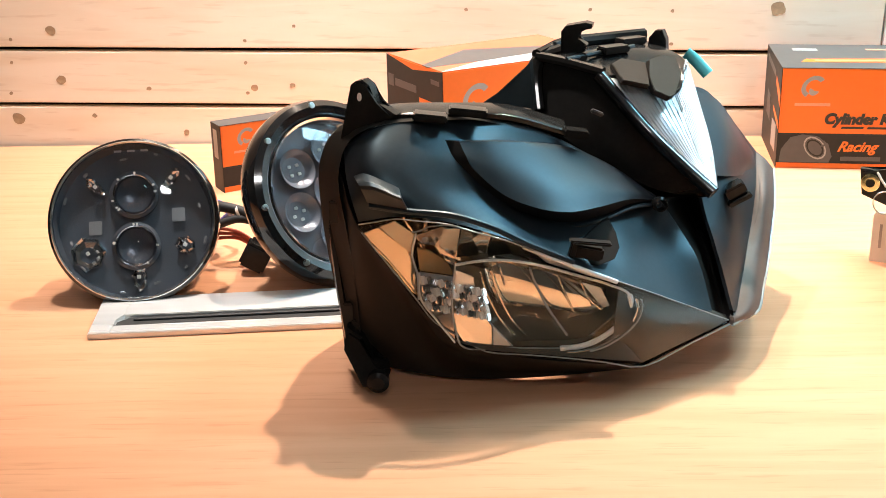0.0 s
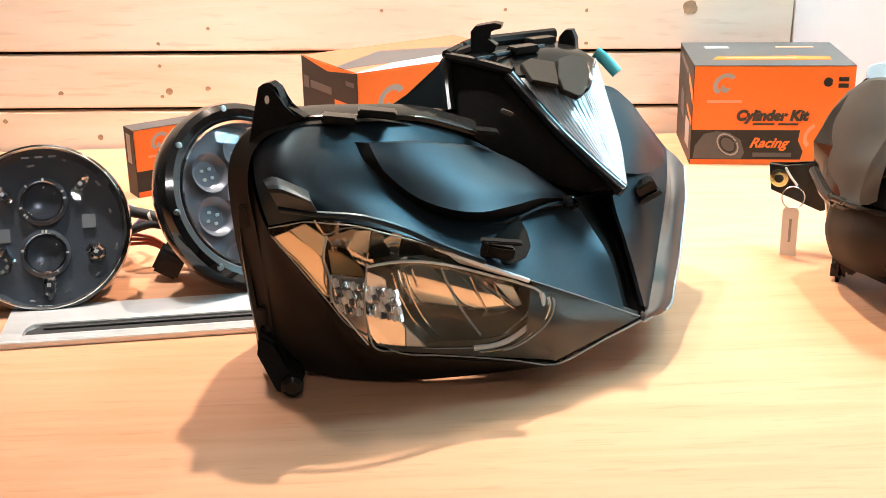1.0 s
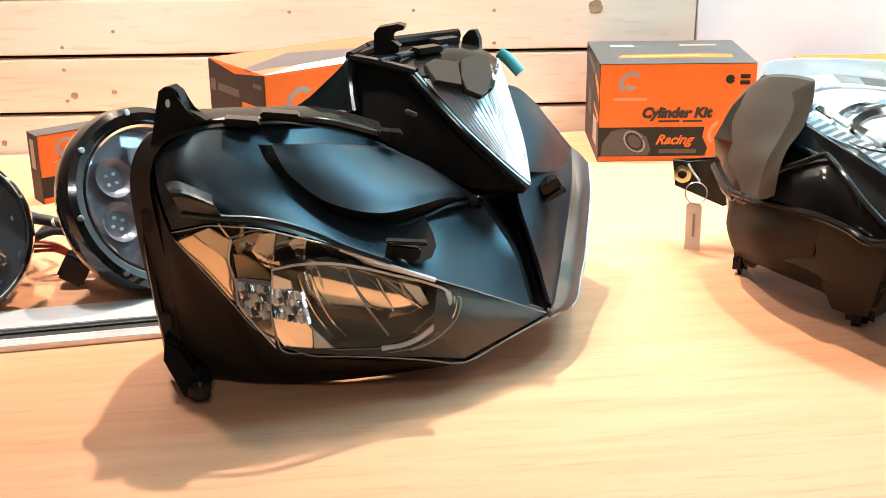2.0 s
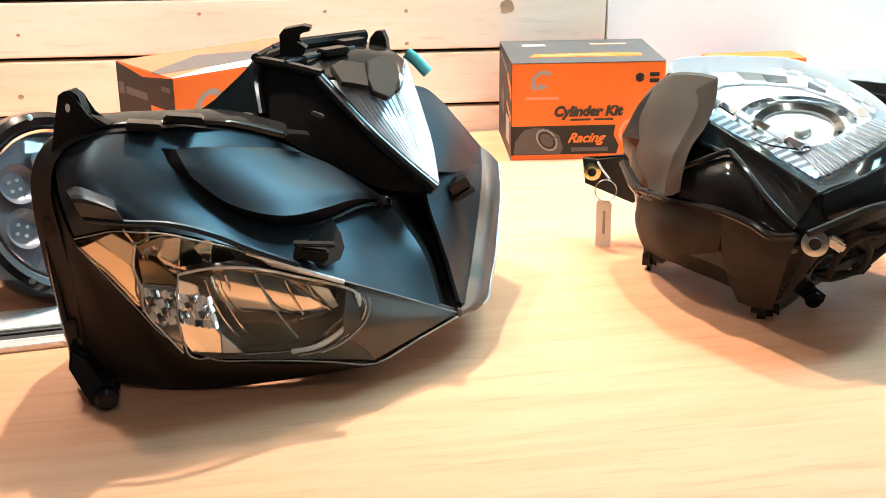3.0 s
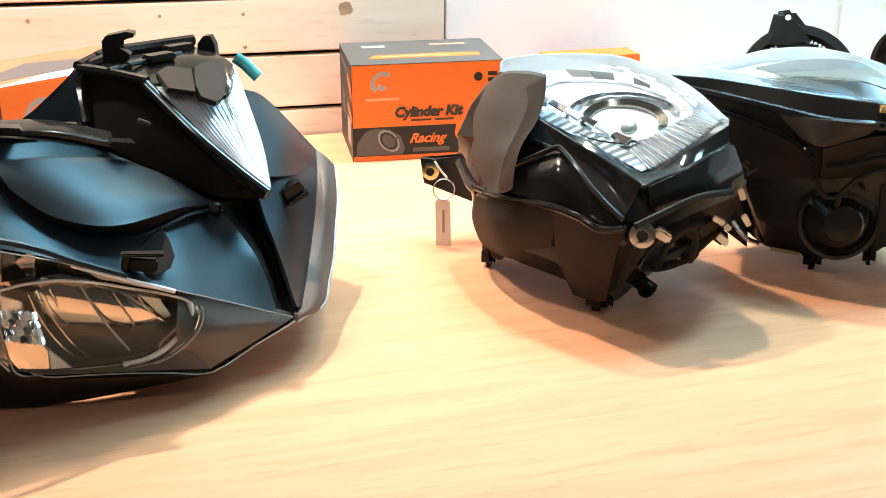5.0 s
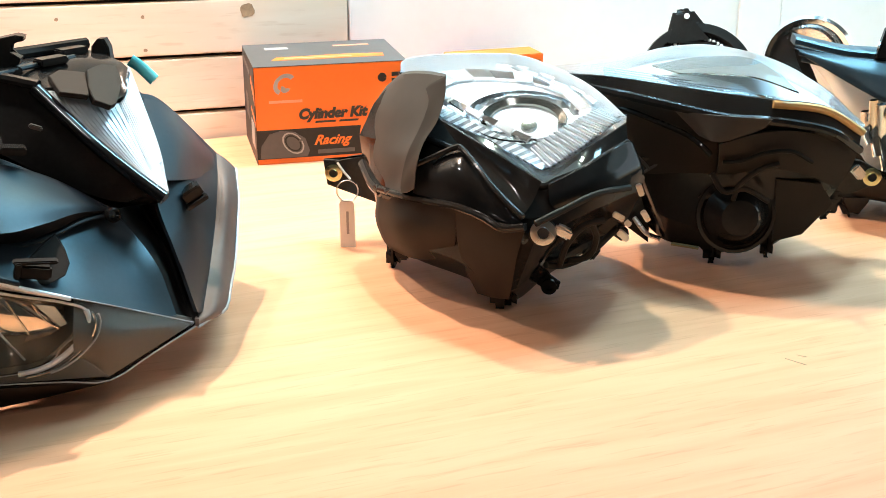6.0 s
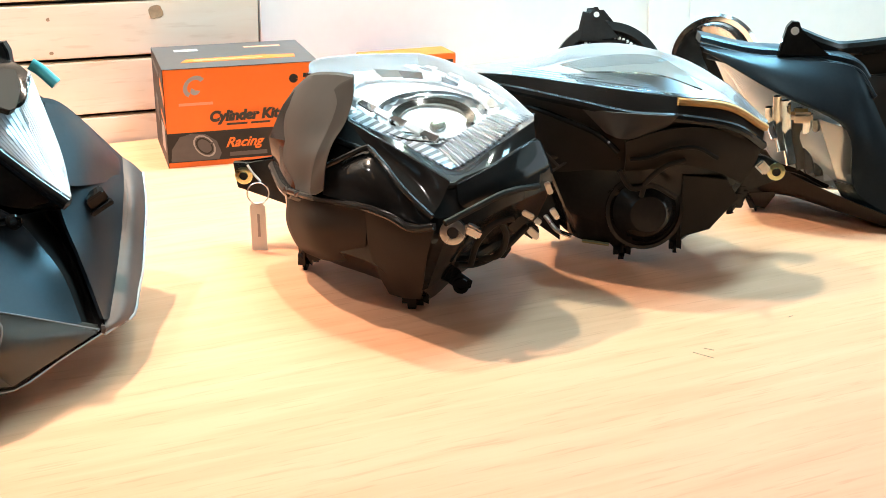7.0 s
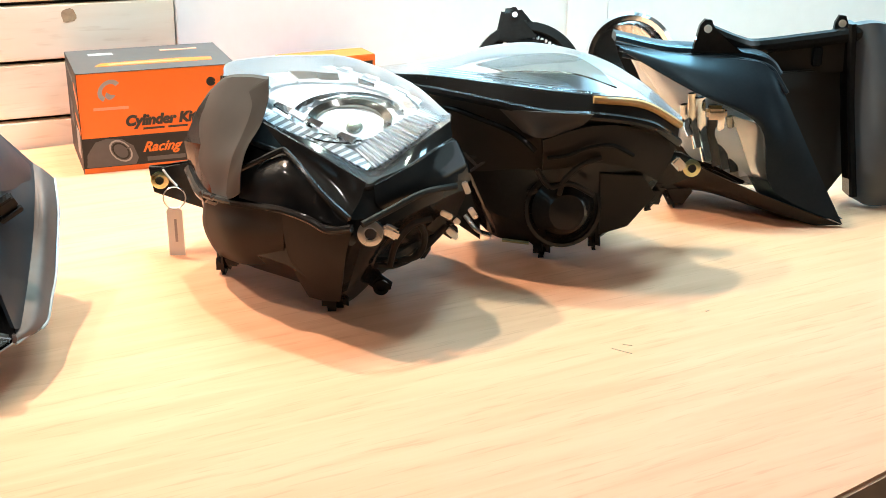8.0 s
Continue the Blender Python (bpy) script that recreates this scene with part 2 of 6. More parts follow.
def sheet(rows, thick=0.003, steps=6, back=(0, 1, 0), lift=0.0, bm=None, straight=False):
    """A curved moulded wall through rows of control points, thick towards back."""
    net = surface(rows, steps, straight)
    bm = bm or bmesh.new()
    back = Vector(back).normalized()
    nu, nv = len(net), len(net[0])
    a = [[bm.verts.new(p - back * lift) for p in r] for r in net]
    b = [[bm.verts.new(p - back * lift + back * thick) for p in r] for r in net]

    def quad(*v):
        u = []
        for x in v:
            if all((x.co - y.co).length > 1e-6 for y in u):
                u.append(x)
        if len(u) > 2:
            bm.faces.new(u)

    for i in range(nu - 1):
        for j in range(nv - 1):
            quad(a[i][j], a[i][j + 1], a[i + 1][j + 1], a[i + 1][j])
            quad(b[i + 1][j], b[i + 1][j + 1], b[i][j + 1], b[i][j])
    for i in range(nu - 1):
        for j in (0, nv - 1):
            quad(a[i][j], b[i][j], b[i + 1][j], a[i + 1][j])
    for j in range(nv - 1):
        for i in (0, nu - 1):
            quad(a[i][j], b[i][j], b[i][j + 1], a[i][j + 1])
    return bm


def slab(outline, away, bevel=0.001, bm=None):
    """A plate of that outline, as deep as the vector away."""
    bm = bm or bmesh.new()
    away = Vector(away)
    v = [bm.verts.new(Vector(p)) for p in outline]
    w = [bm.verts.new(Vector(p) + away) for p in outline]
    n = len(v)
    faces = [bm.faces.new(v), bm.faces.new(list(reversed(w)))]
    for i in range(n):
        faces.append(bm.faces.new((v[(i + 1) % n], v[i], w[i], w[(i + 1) % n])))
    if bevel:
        ring = set(faces[0].edges) | set(faces[1].edges)
        bmesh.ops.bevel(bm, geom=list(ring), offset=bevel, segments=2, affect="EDGES", clamp_overlap=True)
    return bm


def brick_shape(size, at=(0, 0, 0), bevel=0.001, turn=None, bm=None):
    """A bevelled block, its middle at that place."""
    bm = bm or bmesh.new()
    made = bmesh.ops.create_cube(bm, size=1.0)["verts"]
    m = Matrix.Translation(at) @ (turn or Matrix()) @ Matrix.Diagonal((*size, 1))
    bmesh.ops.transform(bm, matrix=m, verts=made)
    if bevel:
        edges = list({e for v in made for e in v.link_edges})
        bmesh.ops.bevel(bm, geom=edges, offset=bevel, segments=2, affect="EDGES", clamp_overlap=True)
    return bm


def turned(profile, segments=48, m=None, bm=None, start=0.0, stop=360.0):
    """A body of revolution about z from (radius, height) pairs."""
    bm = bm or bmesh.new()
    whole = stop - start >= 360
    count = segments if whole else segments + 1
    rings = []
    for r, z in profile:
        if r < 1e-6 and whole:
            rings.append([bm.verts.new((m or Matrix()) @ Vector((0, 0, z)))])
        else:
            ring = []
            for k in range(count):
                a = radians(start + (stop - start) * k / segments)
                ring.append(bm.verts.new((m or Matrix()) @ Vector((r * math.cos(a), r * math.sin(a), z))))
            rings.append(ring)
    for p, q in zip(rings, rings[1:]):
        for k in range(count if whole else count - 1):
            j = (k + 1) % count
            quad = [p[k % len(p)], p[j % len(p)], q[j % len(q)], q[k % len(q)]]
            flat = list(dict.fromkeys(quad))
            if len(flat) > 2:
                bm.faces.new(flat)
    return bm


def tube(points, radius, steps=6, sides=10, flat=1.0, bm=None):
    """A round or flattened rod along a smooth line."""
    path = spline(points, steps)
    bm = bm or bmesh.new()
    rings = []
    for i, p in enumerate(path):
        d = (path[min(i + 1, len(path) - 1)] - path[max(i - 1, 0)]).normalized()
        u = d.cross(Vector((0, 1, 0)) if abs(d.y) < 0.8 else Vector((0, 0, 1))).normalized()
        v = d.cross(u)
        rings.append([bm.verts.new(p + radius * (math.cos(2 * math.pi * k / sides) * u + flat * math.sin(2 * math.pi * k / sides) * v)) for k in range(sides)])
    for r, s in zip(rings, rings[1:]):
        for k in range(sides):
            bm.faces.new((r[k], r[(k + 1) % sides], s[(k + 1) % sides], s[k]))
    bm.faces.new(rings[0]), bm.faces.new(list(reversed(rings[-1])))
    return bm


def band(points, wide, thick, steps=6, bm=None):
    """A moulded lip along a line: wide in depth (y), thick across."""
    path = spline(points, steps)
    bm = bm or bmesh.new()
    rings = []
    for i, p in enumerate(path):
        d = (path[min(i + 1, len(path) - 1)] - path[max(i - 1, 0)]).normalized()
        side = d.cross(Vector((0, 1, 0))).normalized()
        c = [(-0.5, 0.0), (-0.5, 1.0), (0.5, 1.0), (0.5, 0.0), (0.25, -0.12), (-0.25, -0.12)]
        rings.append([bm.verts.new(p + side * thick * a + Vector((0, wide * b, 0))) for a, b in c])
    for r, s in zip(rings, rings[1:]):
        for k in range(6):
            bm.faces.new((r[k], r[(k + 1) % 6], s[(k + 1) % 6], s[k]))
    bm.faces.new(rings[0]), bm.faces.new(list(reversed(rings[-1])))
    return bm


def hull(points):
    bm = bmesh.new()
    for p in points:
        bm.verts.new(p)
    got = bmesh.ops.convex_hull(bm, input=bm.verts)
    bmesh.ops.delete(bm, geom=[v for v in got["geom_interior"] if isinstance(v, bmesh.types.BMVert)], context="VERTS")
    bmesh.ops.bevel(bm, geom=bm.edges[:], offset=0.006, segments=2, affect="EDGES", clamp_overlap=True)
    return bm


def loft(rings, front=True, rear=True):
    bm = bmesh.new()
    vs = [[bm.verts.new(p) for p in r] for r in rings]
    n = len(vs[0])
    for r, s in zip(vs, vs[1:]):
        for k in range(n):
            bm.faces.new((r[k], r[(k + 1) % n], s[(k + 1) % n], s[k]))
    if front:
        bm.faces.new(vs[0])
    if rear:
        bm.faces.new(list(reversed(vs[-1])))
    return bm


def letters(text, size, place, mat, parent, name, shear=0.0, bold=0.0, rx=90.0):
    """A line of print in the built-in font, standing on its left foot at that place."""
    data = bpy.data.curves.new(name, "FONT")
    data.body, data.size, data.shear, data.offset, data.extrude = text, size, shear, bold, 0.00015
    tmp = new(name, data)
    dg = bpy.context.evaluated_depsgraph_get()
    me = bpy.data.meshes.new_from_object(tmp.evaluated_get(dg))
    bpy.data.objects.remove(tmp)
    me.materials.clear()
    me.materials.append(mat)
    ob = new(name, me)
    ob.parent = parent
    ob.matrix_basis = pose(*place, rx, 0, 0)
    return ob


# ---- room ----
def structure(name, bm, mat, label):
    ob = part(name, bm, mat, None, smooth=0)
    return tagged(ob, label, name.split("_")[0], kind="structure")


WALL_Y, FLOOR_Z, CEIL_Z = 1.84, -0.75, 1.95
structure("floor", brick_shape((8.0, 7.0, 0.1), (1.2, -0.6, FLOOR_Z - 0.05), 0), FLOORM, "grey green floor under the display table")
structure("ceiling", brick_shape((8.0, 7.0, 0.1), (1.2, -0.6, CEIL_Z + 0.05), 0), CEIL, "unseen ceiling, grey to cut bounced light")
structure("wall_west", brick_shape((0.1, 7.0, 2.8), (-2.0, -0.6, 0.6), 0), GREYWALL, "unseen side wall, grey to cut bounced light")
structure("wall_south", brick_shape((8.0, 0.1, 2.8), (1.2, -3.4, 0.6), 0), GREYWALL, "unseen wall behind the camera, grey to cut bounced light")
structure("wall_back", brick_shape((3.5, 0.1, 2.8), (-0.21, WALL_Y + 0.08, 0.6), 0), CHAR, "dark backing wall behind the pine boards")
structure("wall_white", brick_shape((0.815, 0.12, 2.8), (1.9425, WALL_Y + 0.06, 0.6), 0.002), WHITE, "bright white painted wall behind the headlamps")
# Opening left for the added, unseen window.
structure("wall_white_sill", brick_shape((1.2, 0.12, 1.15), (2.95, WALL_Y + 0.06, -0.225), 0.002), WHITE, "bright white painted wall under the window")
structure("wall_white_head", brick_shape((1.2, 0.12, 0.35), (2.95, WALL_Y + 0.06, 1.825), 0.002), WHITE, "bright white painted wall over the window")
structure("wall_white_end", brick_shape((0.9, 0.12, 2.8), (4.0, WALL_Y + 0.06, 0.6), 0.002), WHITE, "bright white painted wall beside the window")
structure("trim", brick_shape((0.006, 0.006, 2.6), (2.262, WALL_Y - 0.003, 0.6), 0.001), WHITE, "thin white joint strip on the white wall")
structure("wall_east", brick_shape((0.1, 1.3, 2.8), (3.9, 2.2, 0.6), 0), WHITE, "white painted wall beside the window")
structure("wall_east_south", brick_shape((0.1, 3.6, 2.8), (3.9, -1.9, 0.6), 0), WHITE, "white painted wall beside the window")
structure("wall_east_sill", brick_shape((0.1, 1.7, 0.9), (3.9, 0.72, -0.35), 0), WHITE, "white painted wall under the window")
structure("wall_east_head", brick_shape((0.1, 1.7, 0.4), (3.9, 0.72, 1.8), 0), WHITE, "white painted wall over the window")

# ---- table ----
def build_table():
    t = thing("display_table", (1.2, 1.2, FLOOR_Z), "long beech laminate display table with pale grain", "table")
    part("tabletop", slab([(-2.1, -1.09, 0.75), (2.1, -0.41, 0.75), (2.1, 0.6325, 0.75), (-2.1, 0.6325, 0.75)], (0, 0, -0.036), 0.003), TABLE, t, smooth=0)
    for x in (-1.95, 1.95):
        for y in (-0.20, 0.54):  # legs at the corners
            part("leg", brick_shape((0.06, 0.06, 0.714), (x, y, 0.357), 0.003), TABLE, t, smooth=0)
    for x, y, rz, n in ((0.462, -0.381, -62, 0.022), (0.475, -0.372, -50, 0.010), (0.60, -0.34, 10, 0.006)):
        part("scratch", brick_shape((n, 0.0008, 0.0006), (x, y, 0.7502), 0, pose(0, 0, 0, 0, 0, rz)), KNOT, t, smooth=0)


build_table()


# ---- cartons ----
def carton(place, rz, w, d, h, label, group="cardboard product cartons"):
    """A carton whose near left foot stands at the place: body, flaps of the lid and dark side print."""
    c = thing("carton", place, label, "carton", rz, group)
    part("body", brick_shape((w, d, h), (w / 2, d / 2, h / 2), 0.0012), ORANGE, c, smooth=0)
    return c


def print_patch(c, name, outline, mat, bm=None, label=""):
    """A printed field, 0.3 mm proud of the carton; outline on the front (x, z)."""
    return part(name, slab([(x, -0.0003, z) for x, z in outline], (0, 0.0006, 0), 0), mat, c, label, smooth=0)


def side_patch(c, name, outline, mat):
    return part(name, slab([(-0.0003, y, z) for y, z in outline], (0.0006, 0, 0), 0), mat, c, smooth=0)


def top_patch(c, name, outline, mat, h, lift=0.0003):
    return part(name, slab([(x, y, h + lift) for x, y in outline], (0, 0, -0.0006), 0), mat, c, smooth=0)


def arc_field(cx, cz, r0, r1, a0, a1, squash=1.0, lean=0.25, n=14):
    """A curved bar on a front, for swoosh marks."""
    out = []
    for r, span in ((r1, range(n + 1)), (r0, range(n, -1, -1))):
        for k in span:
            a = radians(a0 + (a1 - a0) * k / n)
            x, z = r * math.cos(a) * squash, r * math.sin(a)
            out.append((cx + x + lean * z, cz + z))
    return out


def swoosh(c, cx, cz, s):
    print_patch(c, "emblem", arc_field(cx, cz, s * 0.62, s, 40, 250), GREYP)
    print_patch(c, "emblem", arc_field(cx + s * 0.1, cz - s * 0.35, s * 0.05, s * 0.45, 150, 350), GREYP)
    print_patch(c, "print_bar", [(cx - 1.5 * s, cz - 1.75 * s), (cx + 1.6 * s, cz - 1.75 * s), (cx + 1.6 * s, cz - 1.5 * s), (cx - 1.5 * s, cz - 1.5 * s)], PALEP)


def carton_kit():
    w, d, h = 0.222, 0.172, 0.143
    c = carton((1.337, 1.655, 0), -7.0, w, d, h, "orange and charcoal cylinder kit carton with printed front")
    print_patch(c, "dark_field", [(0, 0.008), (0.155, 0.008), (0.158, 0.020), (0.150, 0.036), (0.152, 0.051), (0, 0.051)], CHAR)
    swoosh(c, 0.043, 0.117, 0.0155)
    letters("Cylinder Kit", 0.0200, (0.061, -0.0007, 0.0655), INK, c, "print_title", 0.22, 0.0012)
    print_patch(c, "print_bar", [(0.085, 0.058), (0.115, 0.058), (0.116, 0.061), (0.086, 0.061)], INK)
    print_patch(c, "print_bar", [(0.120, 0.058), (0.148, 0.058), (0.149, 0.061), (0.121, 0.061)], INK)
    letters("Racing", 0.020, (0.082, -0.0009, 0.0260), ORANGE, c, "print_script", 0.45, 0.0005)
    part("print_bar", slab([(0.088, -0.0007, 0.012), (0.142, -0.0007, 0.012), (0.142, -0.0007, 0.018), (0.088, -0.0007, 0.018)], (0, 0.0004, 0), 0), MIDP, c, smooth=0)
    part("cylinder_drawing", slab([(x, -0.0007, z) for x, z in [(0.004, 0.009), (0.072, 0.009), (0.076, 0.018), (0.070, 0.036), (0.054, 0.047), (0.034, 0.049), (0.018, 0.045), (0.006, 0.028)]], (0, 0.0004, 0), 0), MIDP, c, smooth=0)
    for k, r in enumerate((0.0165, 0.0125)):
        part("drawn_ring", slab([(x, -0.0009 - 0.0002 * k, z) for x, z in arc_field(0.052, 0.030, r - 0.0022, r, 20, 370, 0.9, -0.35)], (0, 0.0003, 0), 0), GREYP if k == 0 else CHAR, c, smooth=0)
    print_patch(c, "print_stamp", arc_field(0.185, 0.120, 0.0, 0.0066, 0, 350, 1, 0), CHAR)
    print_patch(c, "print_stamp", [(0.199, 0.121), (0.213, 0.121), (0.213, 0.127), (0.199, 0.127)], CHAR)
    print_patch(c, "print_stamp", [(0.199, 0.112), (0.213, 0.112), (0.213, 0.118), (0.199, 0.118)], CHAR)
    print_patch(c, "print_swirl", arc_field(0.172, 0.043, 0.012, 0.018, 110, 250, 0.8), PALEP)
    side_patch(c, "dark_side", [(0.0, 0.0), (d, 0.0), (d, h), (0.0, h)], CHAR)
    part("side_stripe", slab([(-0.0007, y, z) for y, z in [(0.0, 0.088), (0.0, 0.104), (0.05, 0.122), (0.05, 0.112)]], (0.0004, 0, 0), 0), ORANGE, c, smooth=0)
    part("side_label", slab([(-0.0007, y, z) for y, z in [(0.022, 0.018), (0.066, 0.018), (0.066, 0.056), (0.022, 0.056)]], (0.0004, 0, 0), 0), GREYP, c, smooth=0)
    part("print_bar", slab([(-0.0007, y, z) for y, z in [(0.06, 0.118), (0.15, 0.126), (0.15, 0.134), (0.06, 0.126)]], (0.0004, 0, 0), 0), MIDP, c, smooth=0)
    part("print_bar", slab([(-0.0007, y, z) for y, z in [(0.09, 0.045), (0.135, 0.05), (0.13, 0.085), (0.10, 0.08)]], (0.0004, 0, 0), 0), MIDP, c, smooth=0)
    part("print_bar", slab([(-0.0007, y, z) for y, z in [(0.0, 0.056), (0.06, 0.07), (0.06, 0.076), (0.0, 0.064)]], (0.0004, 0, 0), 0), ORANGE, c, smooth=0)
    top_patch(c, "lid_field", [(0, 0), (w, 0), (w, d), (0, d)], MIDP, h)
    top_patch(c, "lid_label", [(0.030, 0.040), (0.196, 0.040), (0.198, 0.062), (0.150, 0.068), (0.040, 0.062)], ORANGE, h, 0.0006)
    top_patch(c, "print_bar", [(0.050, 0.047), (0.150, 0.047), (0.150, 0.054), (0.050, 0.054)], PALEP, h, 0.0009)
    top_patch(c, "print_bar", [(0.03, 0.122), (0.065, 0.122), (0.065, 0.14), (0.03, 0.14)], GREYP, h, 0.0006)
    top_patch(c, "print_bar", [(0.135, 0.13), (0.19, 0.13), (0.19, 0.14), (0.135, 0.14)], PALEP, h, 0.0006)


def carton_crank():
    w, d, h = 0.25, 0.155, 0.172
    c = carton((0.869, 1.519, 0), 30.0, w, d, h, "orange and charcoal carton with white lid label behind the headlight")
    swoosh(c, 0.050, 0.132, 0.020)
    letters("CRA", 0.034, (0.075, -0.0007, 0.062), INK, c, "print_title", 0.25, 0.0008)
    side_patch(c, "dark_side", [(0.0, 0.0), (d, 0.0), (d, h), (0.08, h - 0.01), (0.0, h)], CHAR)
    part("side_stripe", slab([(-0.0007, y, z) for y, z in [(0.0, 0.108), (0.0, 0.128), (0.062, 0.128), (0.062, 0.112)]], (0.0004, 0, 0), 0), ORANGE, c, smooth=0)
    for y0, y1, z0, z1 in ((0.07, 0.13, 0.132, 0.142), (0.135, 0.150, 0.130, 0.146), (0.008, 0.03, 0.152, 0.158), (0.09, 0.13, 0.06, 0.07)):
        part("print_bar", slab([(-0.0007, y, z) for y, z in [(y0, z0), (y1, z0), (y1, z1), (y0, z1)]], (0.0004, 0, 0), 0), MIDP, c, smooth=0)
    part("print_ring", slab([(-0.0007, y, z) for y, z in arc_field(0.065, 0.062, 0.008, 0.012, 0, 350)], (0.0004, 0, 0), 0), GREYP, c, smooth=0)
    # Whole lid recoloured to allow for the lamp right above it.
    top_patch(c, "lid_tone", [(0.001, 0.001), (0.249, 0.001), (0.249, 0.154), (0.001, 0.154)], PEACH, h)
    top_patch(c, "lid_field", [(0.0, 0.055), (0.10, 0.115), (0.25, 0.06), (0.25, 0.035), (0.0, 0.035)], MIDP, h, 0.0006)
    top_patch(c, "lid_label", [(0.0, 0.002), (0.25, 0.002), (0.25, 0.045), (0.07, 0.03)], PAPER, h, 0.0009)


def carton_small():
    w, d, h = 0.11, 0.034, 0.093
    c = carton((0.570, 1.570, 0), 31.0, w, d, h, "small orange and charcoal carton standing on end")
    swoosh(c, 0.036, 0.074, 0.012)
    print_patch(c, "dark_field", [(0, 0.008), (0.11, 0.008), (0.11, 0.036), (0, 0.036)], CHAR)
    part("drawing", slab([(x, -0.0007, z) for x, z in arc_field(0.05, 0.02, 0.0, 0.012, 0, 350)], (0, 0.0004, 0), 0), GREYP, c, smooth=0)
    side_patch(c, "dark_side", [(0, 0), (d, 0), (d, h), (0, h)], CHAR)
    part("print_bar", slab([(-0.0007, y, z) for y, z in [(0.012, 0.045), (0.026, 0.045), (0.026, 0.085), (0.012, 0.085)]], (0.0004, 0, 0), 0), GREYP, c, smooth=0)
    top_patch(c, "lid_field", [(0, 0), (w, 0), (w, d), (0, d)], MIDP, h)


def carton_far():
    w, d, h = 0.15, 0.06, 0.114
    c = carton((1.678, 1.745, 0), -3.0, w, d, h, "orange carton with dark lettering behind the headlamps")
    for x0, x1 in ((0.068, 0.076), (0.080, 0.100), (0.108, 0.122), (0.128, 0.145)):
        print_patch(c, "print_bar", [(x0, 0.094), (x1, 0.094), (x1, 0.104), (x0, 0.104)], INK)
    print_patch(c, "dark_field", [(0, 0.008), (0.15, 0.008), (0.15, 0.05), (0, 0.05)], CHAR)


carton_kit(), carton_crank(), carton_small(), carton_far()


# ---- round lamps ----
def round_headlamp():
    """A seven inch lamp lying back on its finned housing: local z is the way it shines."""
    t = thing("round_headlamp", (0.540, 1.217, 0.080), "round smoked glass headlamp with twin projectors and chrome rim", "headlamp", 8.0, tilt=62.0)
    part("housing", turned([(0, -0.072), (0.030, -0.072), (0.034, -0.066), (0.058, -0.060), (0.062, -0.030), (0.083, -0.012), (0.087, -0.004)], 56), BLACK, t)
    for k in range(20):
        a = 2 * math.pi * k / 20
        turn = Matrix.Rotation(a, 4, "Z")
        part("fin", brick_shape((0.022, 0.003, 0.034), turn @ Vector((0.066, 0, -0.042)), 0.0006, turn), BLACK, t, smooth=0)
    part("rim", turned([(0.0895, -0.012), (0.0905, -0.004), (0.0895, 0.004), (0.0870, 0.006), (0.0850, 0.005), (0.0850, -0.002)], 72), GLOSSB, t)
    part("chrome_ring", turned([(0.0868, 0.0064), (0.0858, 0.0076), (0.0842, 0.0068), (0.0840, 0.004)], 72), CHROME, t, "thin bright chrome ring")
    part("inner_bezel", turned([(0.084, 0.003), (0.080, -0.010), (0.0, -0.014)], 48), SLATE, t)
    for y in (0.030, -0.026):
        m = Matrix.Translation((0, y, -0.010))
        p = part("projector", turned([(0.026, -0.002), (0.026, 0.004), (0.0215, 0.006), (0.0205, 0.002)], 36, m), SLATE, t)
        part("projector_ring", turned([(0.0225, 0.0058), (0.0218, 0.0068), (0.0208, 0.0058), (0.0206, 0.004)], 36, m), CHROME, p)
        part("projector_lens", turned([(0.0205, 0.002), (0.019, 0.007), (0.014, 0.0115), (0.007, 0.0138), (0, 0.0145)], 32, m), SMOKE, p, "clear domed glass lens")
        part("chrome_bowl", turned([(0.019, 0.0015), (0.011, -0.001), (0, -0.0015)], 24, m), SLATE, p)
    for x, y, sx, sy in ((-0.050, -0.032, 0.030, 0.030), (0.052, -0.028, 0.018, 0.016), (0.002, -0.060, 0.026, 0.014), (-0.040, 0.040, 0.022, 0.010), (0.040, 0.046, 0.022, 0.010)):
        turn = Matrix.Rotation(math.atan2(y, x), 4, "Z")
        cup = part("led_reflector", turned([(0.62 * sx, 0.002), (0.5 * sx, -0.003), (0.25 * sx, -0.0055), (0, -0.006)], 7, Matrix.Translation((x, y, -0.006)) @ turn @ Matrix.Diagonal((1, sy / sx, 1, 1))), CHROME, t, smooth=10)
        part("led_chip", brick_shape((0.004, 0.004, 0.002), (x, y, -0.0022), 0.0004, turn), LEDM, t, smooth=0)
    # Pale pieces added in place of reflections along the inner edge.
    for k, a in enumerate((12, 38, 71, 98, 133, 160, 196, 221, 258, 287, 315, 342)):
        r = 0.070 + 0.0035 * (k % 3)
        part("edge_glint", brick_shape((0.0025, 0.006 + 0.003 * (k % 2), 0.004), Matrix.Rotation(radians(a), 4, "Z") @ Vector((r, 0, -0.006)), 0.001, Matrix.Rotation(radians(a), 4, "Z") @ Matrix.Rotation(0.5 - 0.3 * (k % 4), 4, "Y")), FROST, t)
    for x, y in ((-0.042, -0.004), (0.046, 0.006)):
        part("square_plate", brick_shape((0.014, 0.015, 0.002), (x, y, -0.0085), 0.0006), FROST, t, "small grey square plate")
    rng = random.Random(3)
    for y in (0.030, -0.026):
        for k in range(7):  # pale chips scattered as painted glints round each projector
            a = rng.uniform(0, 6.28)
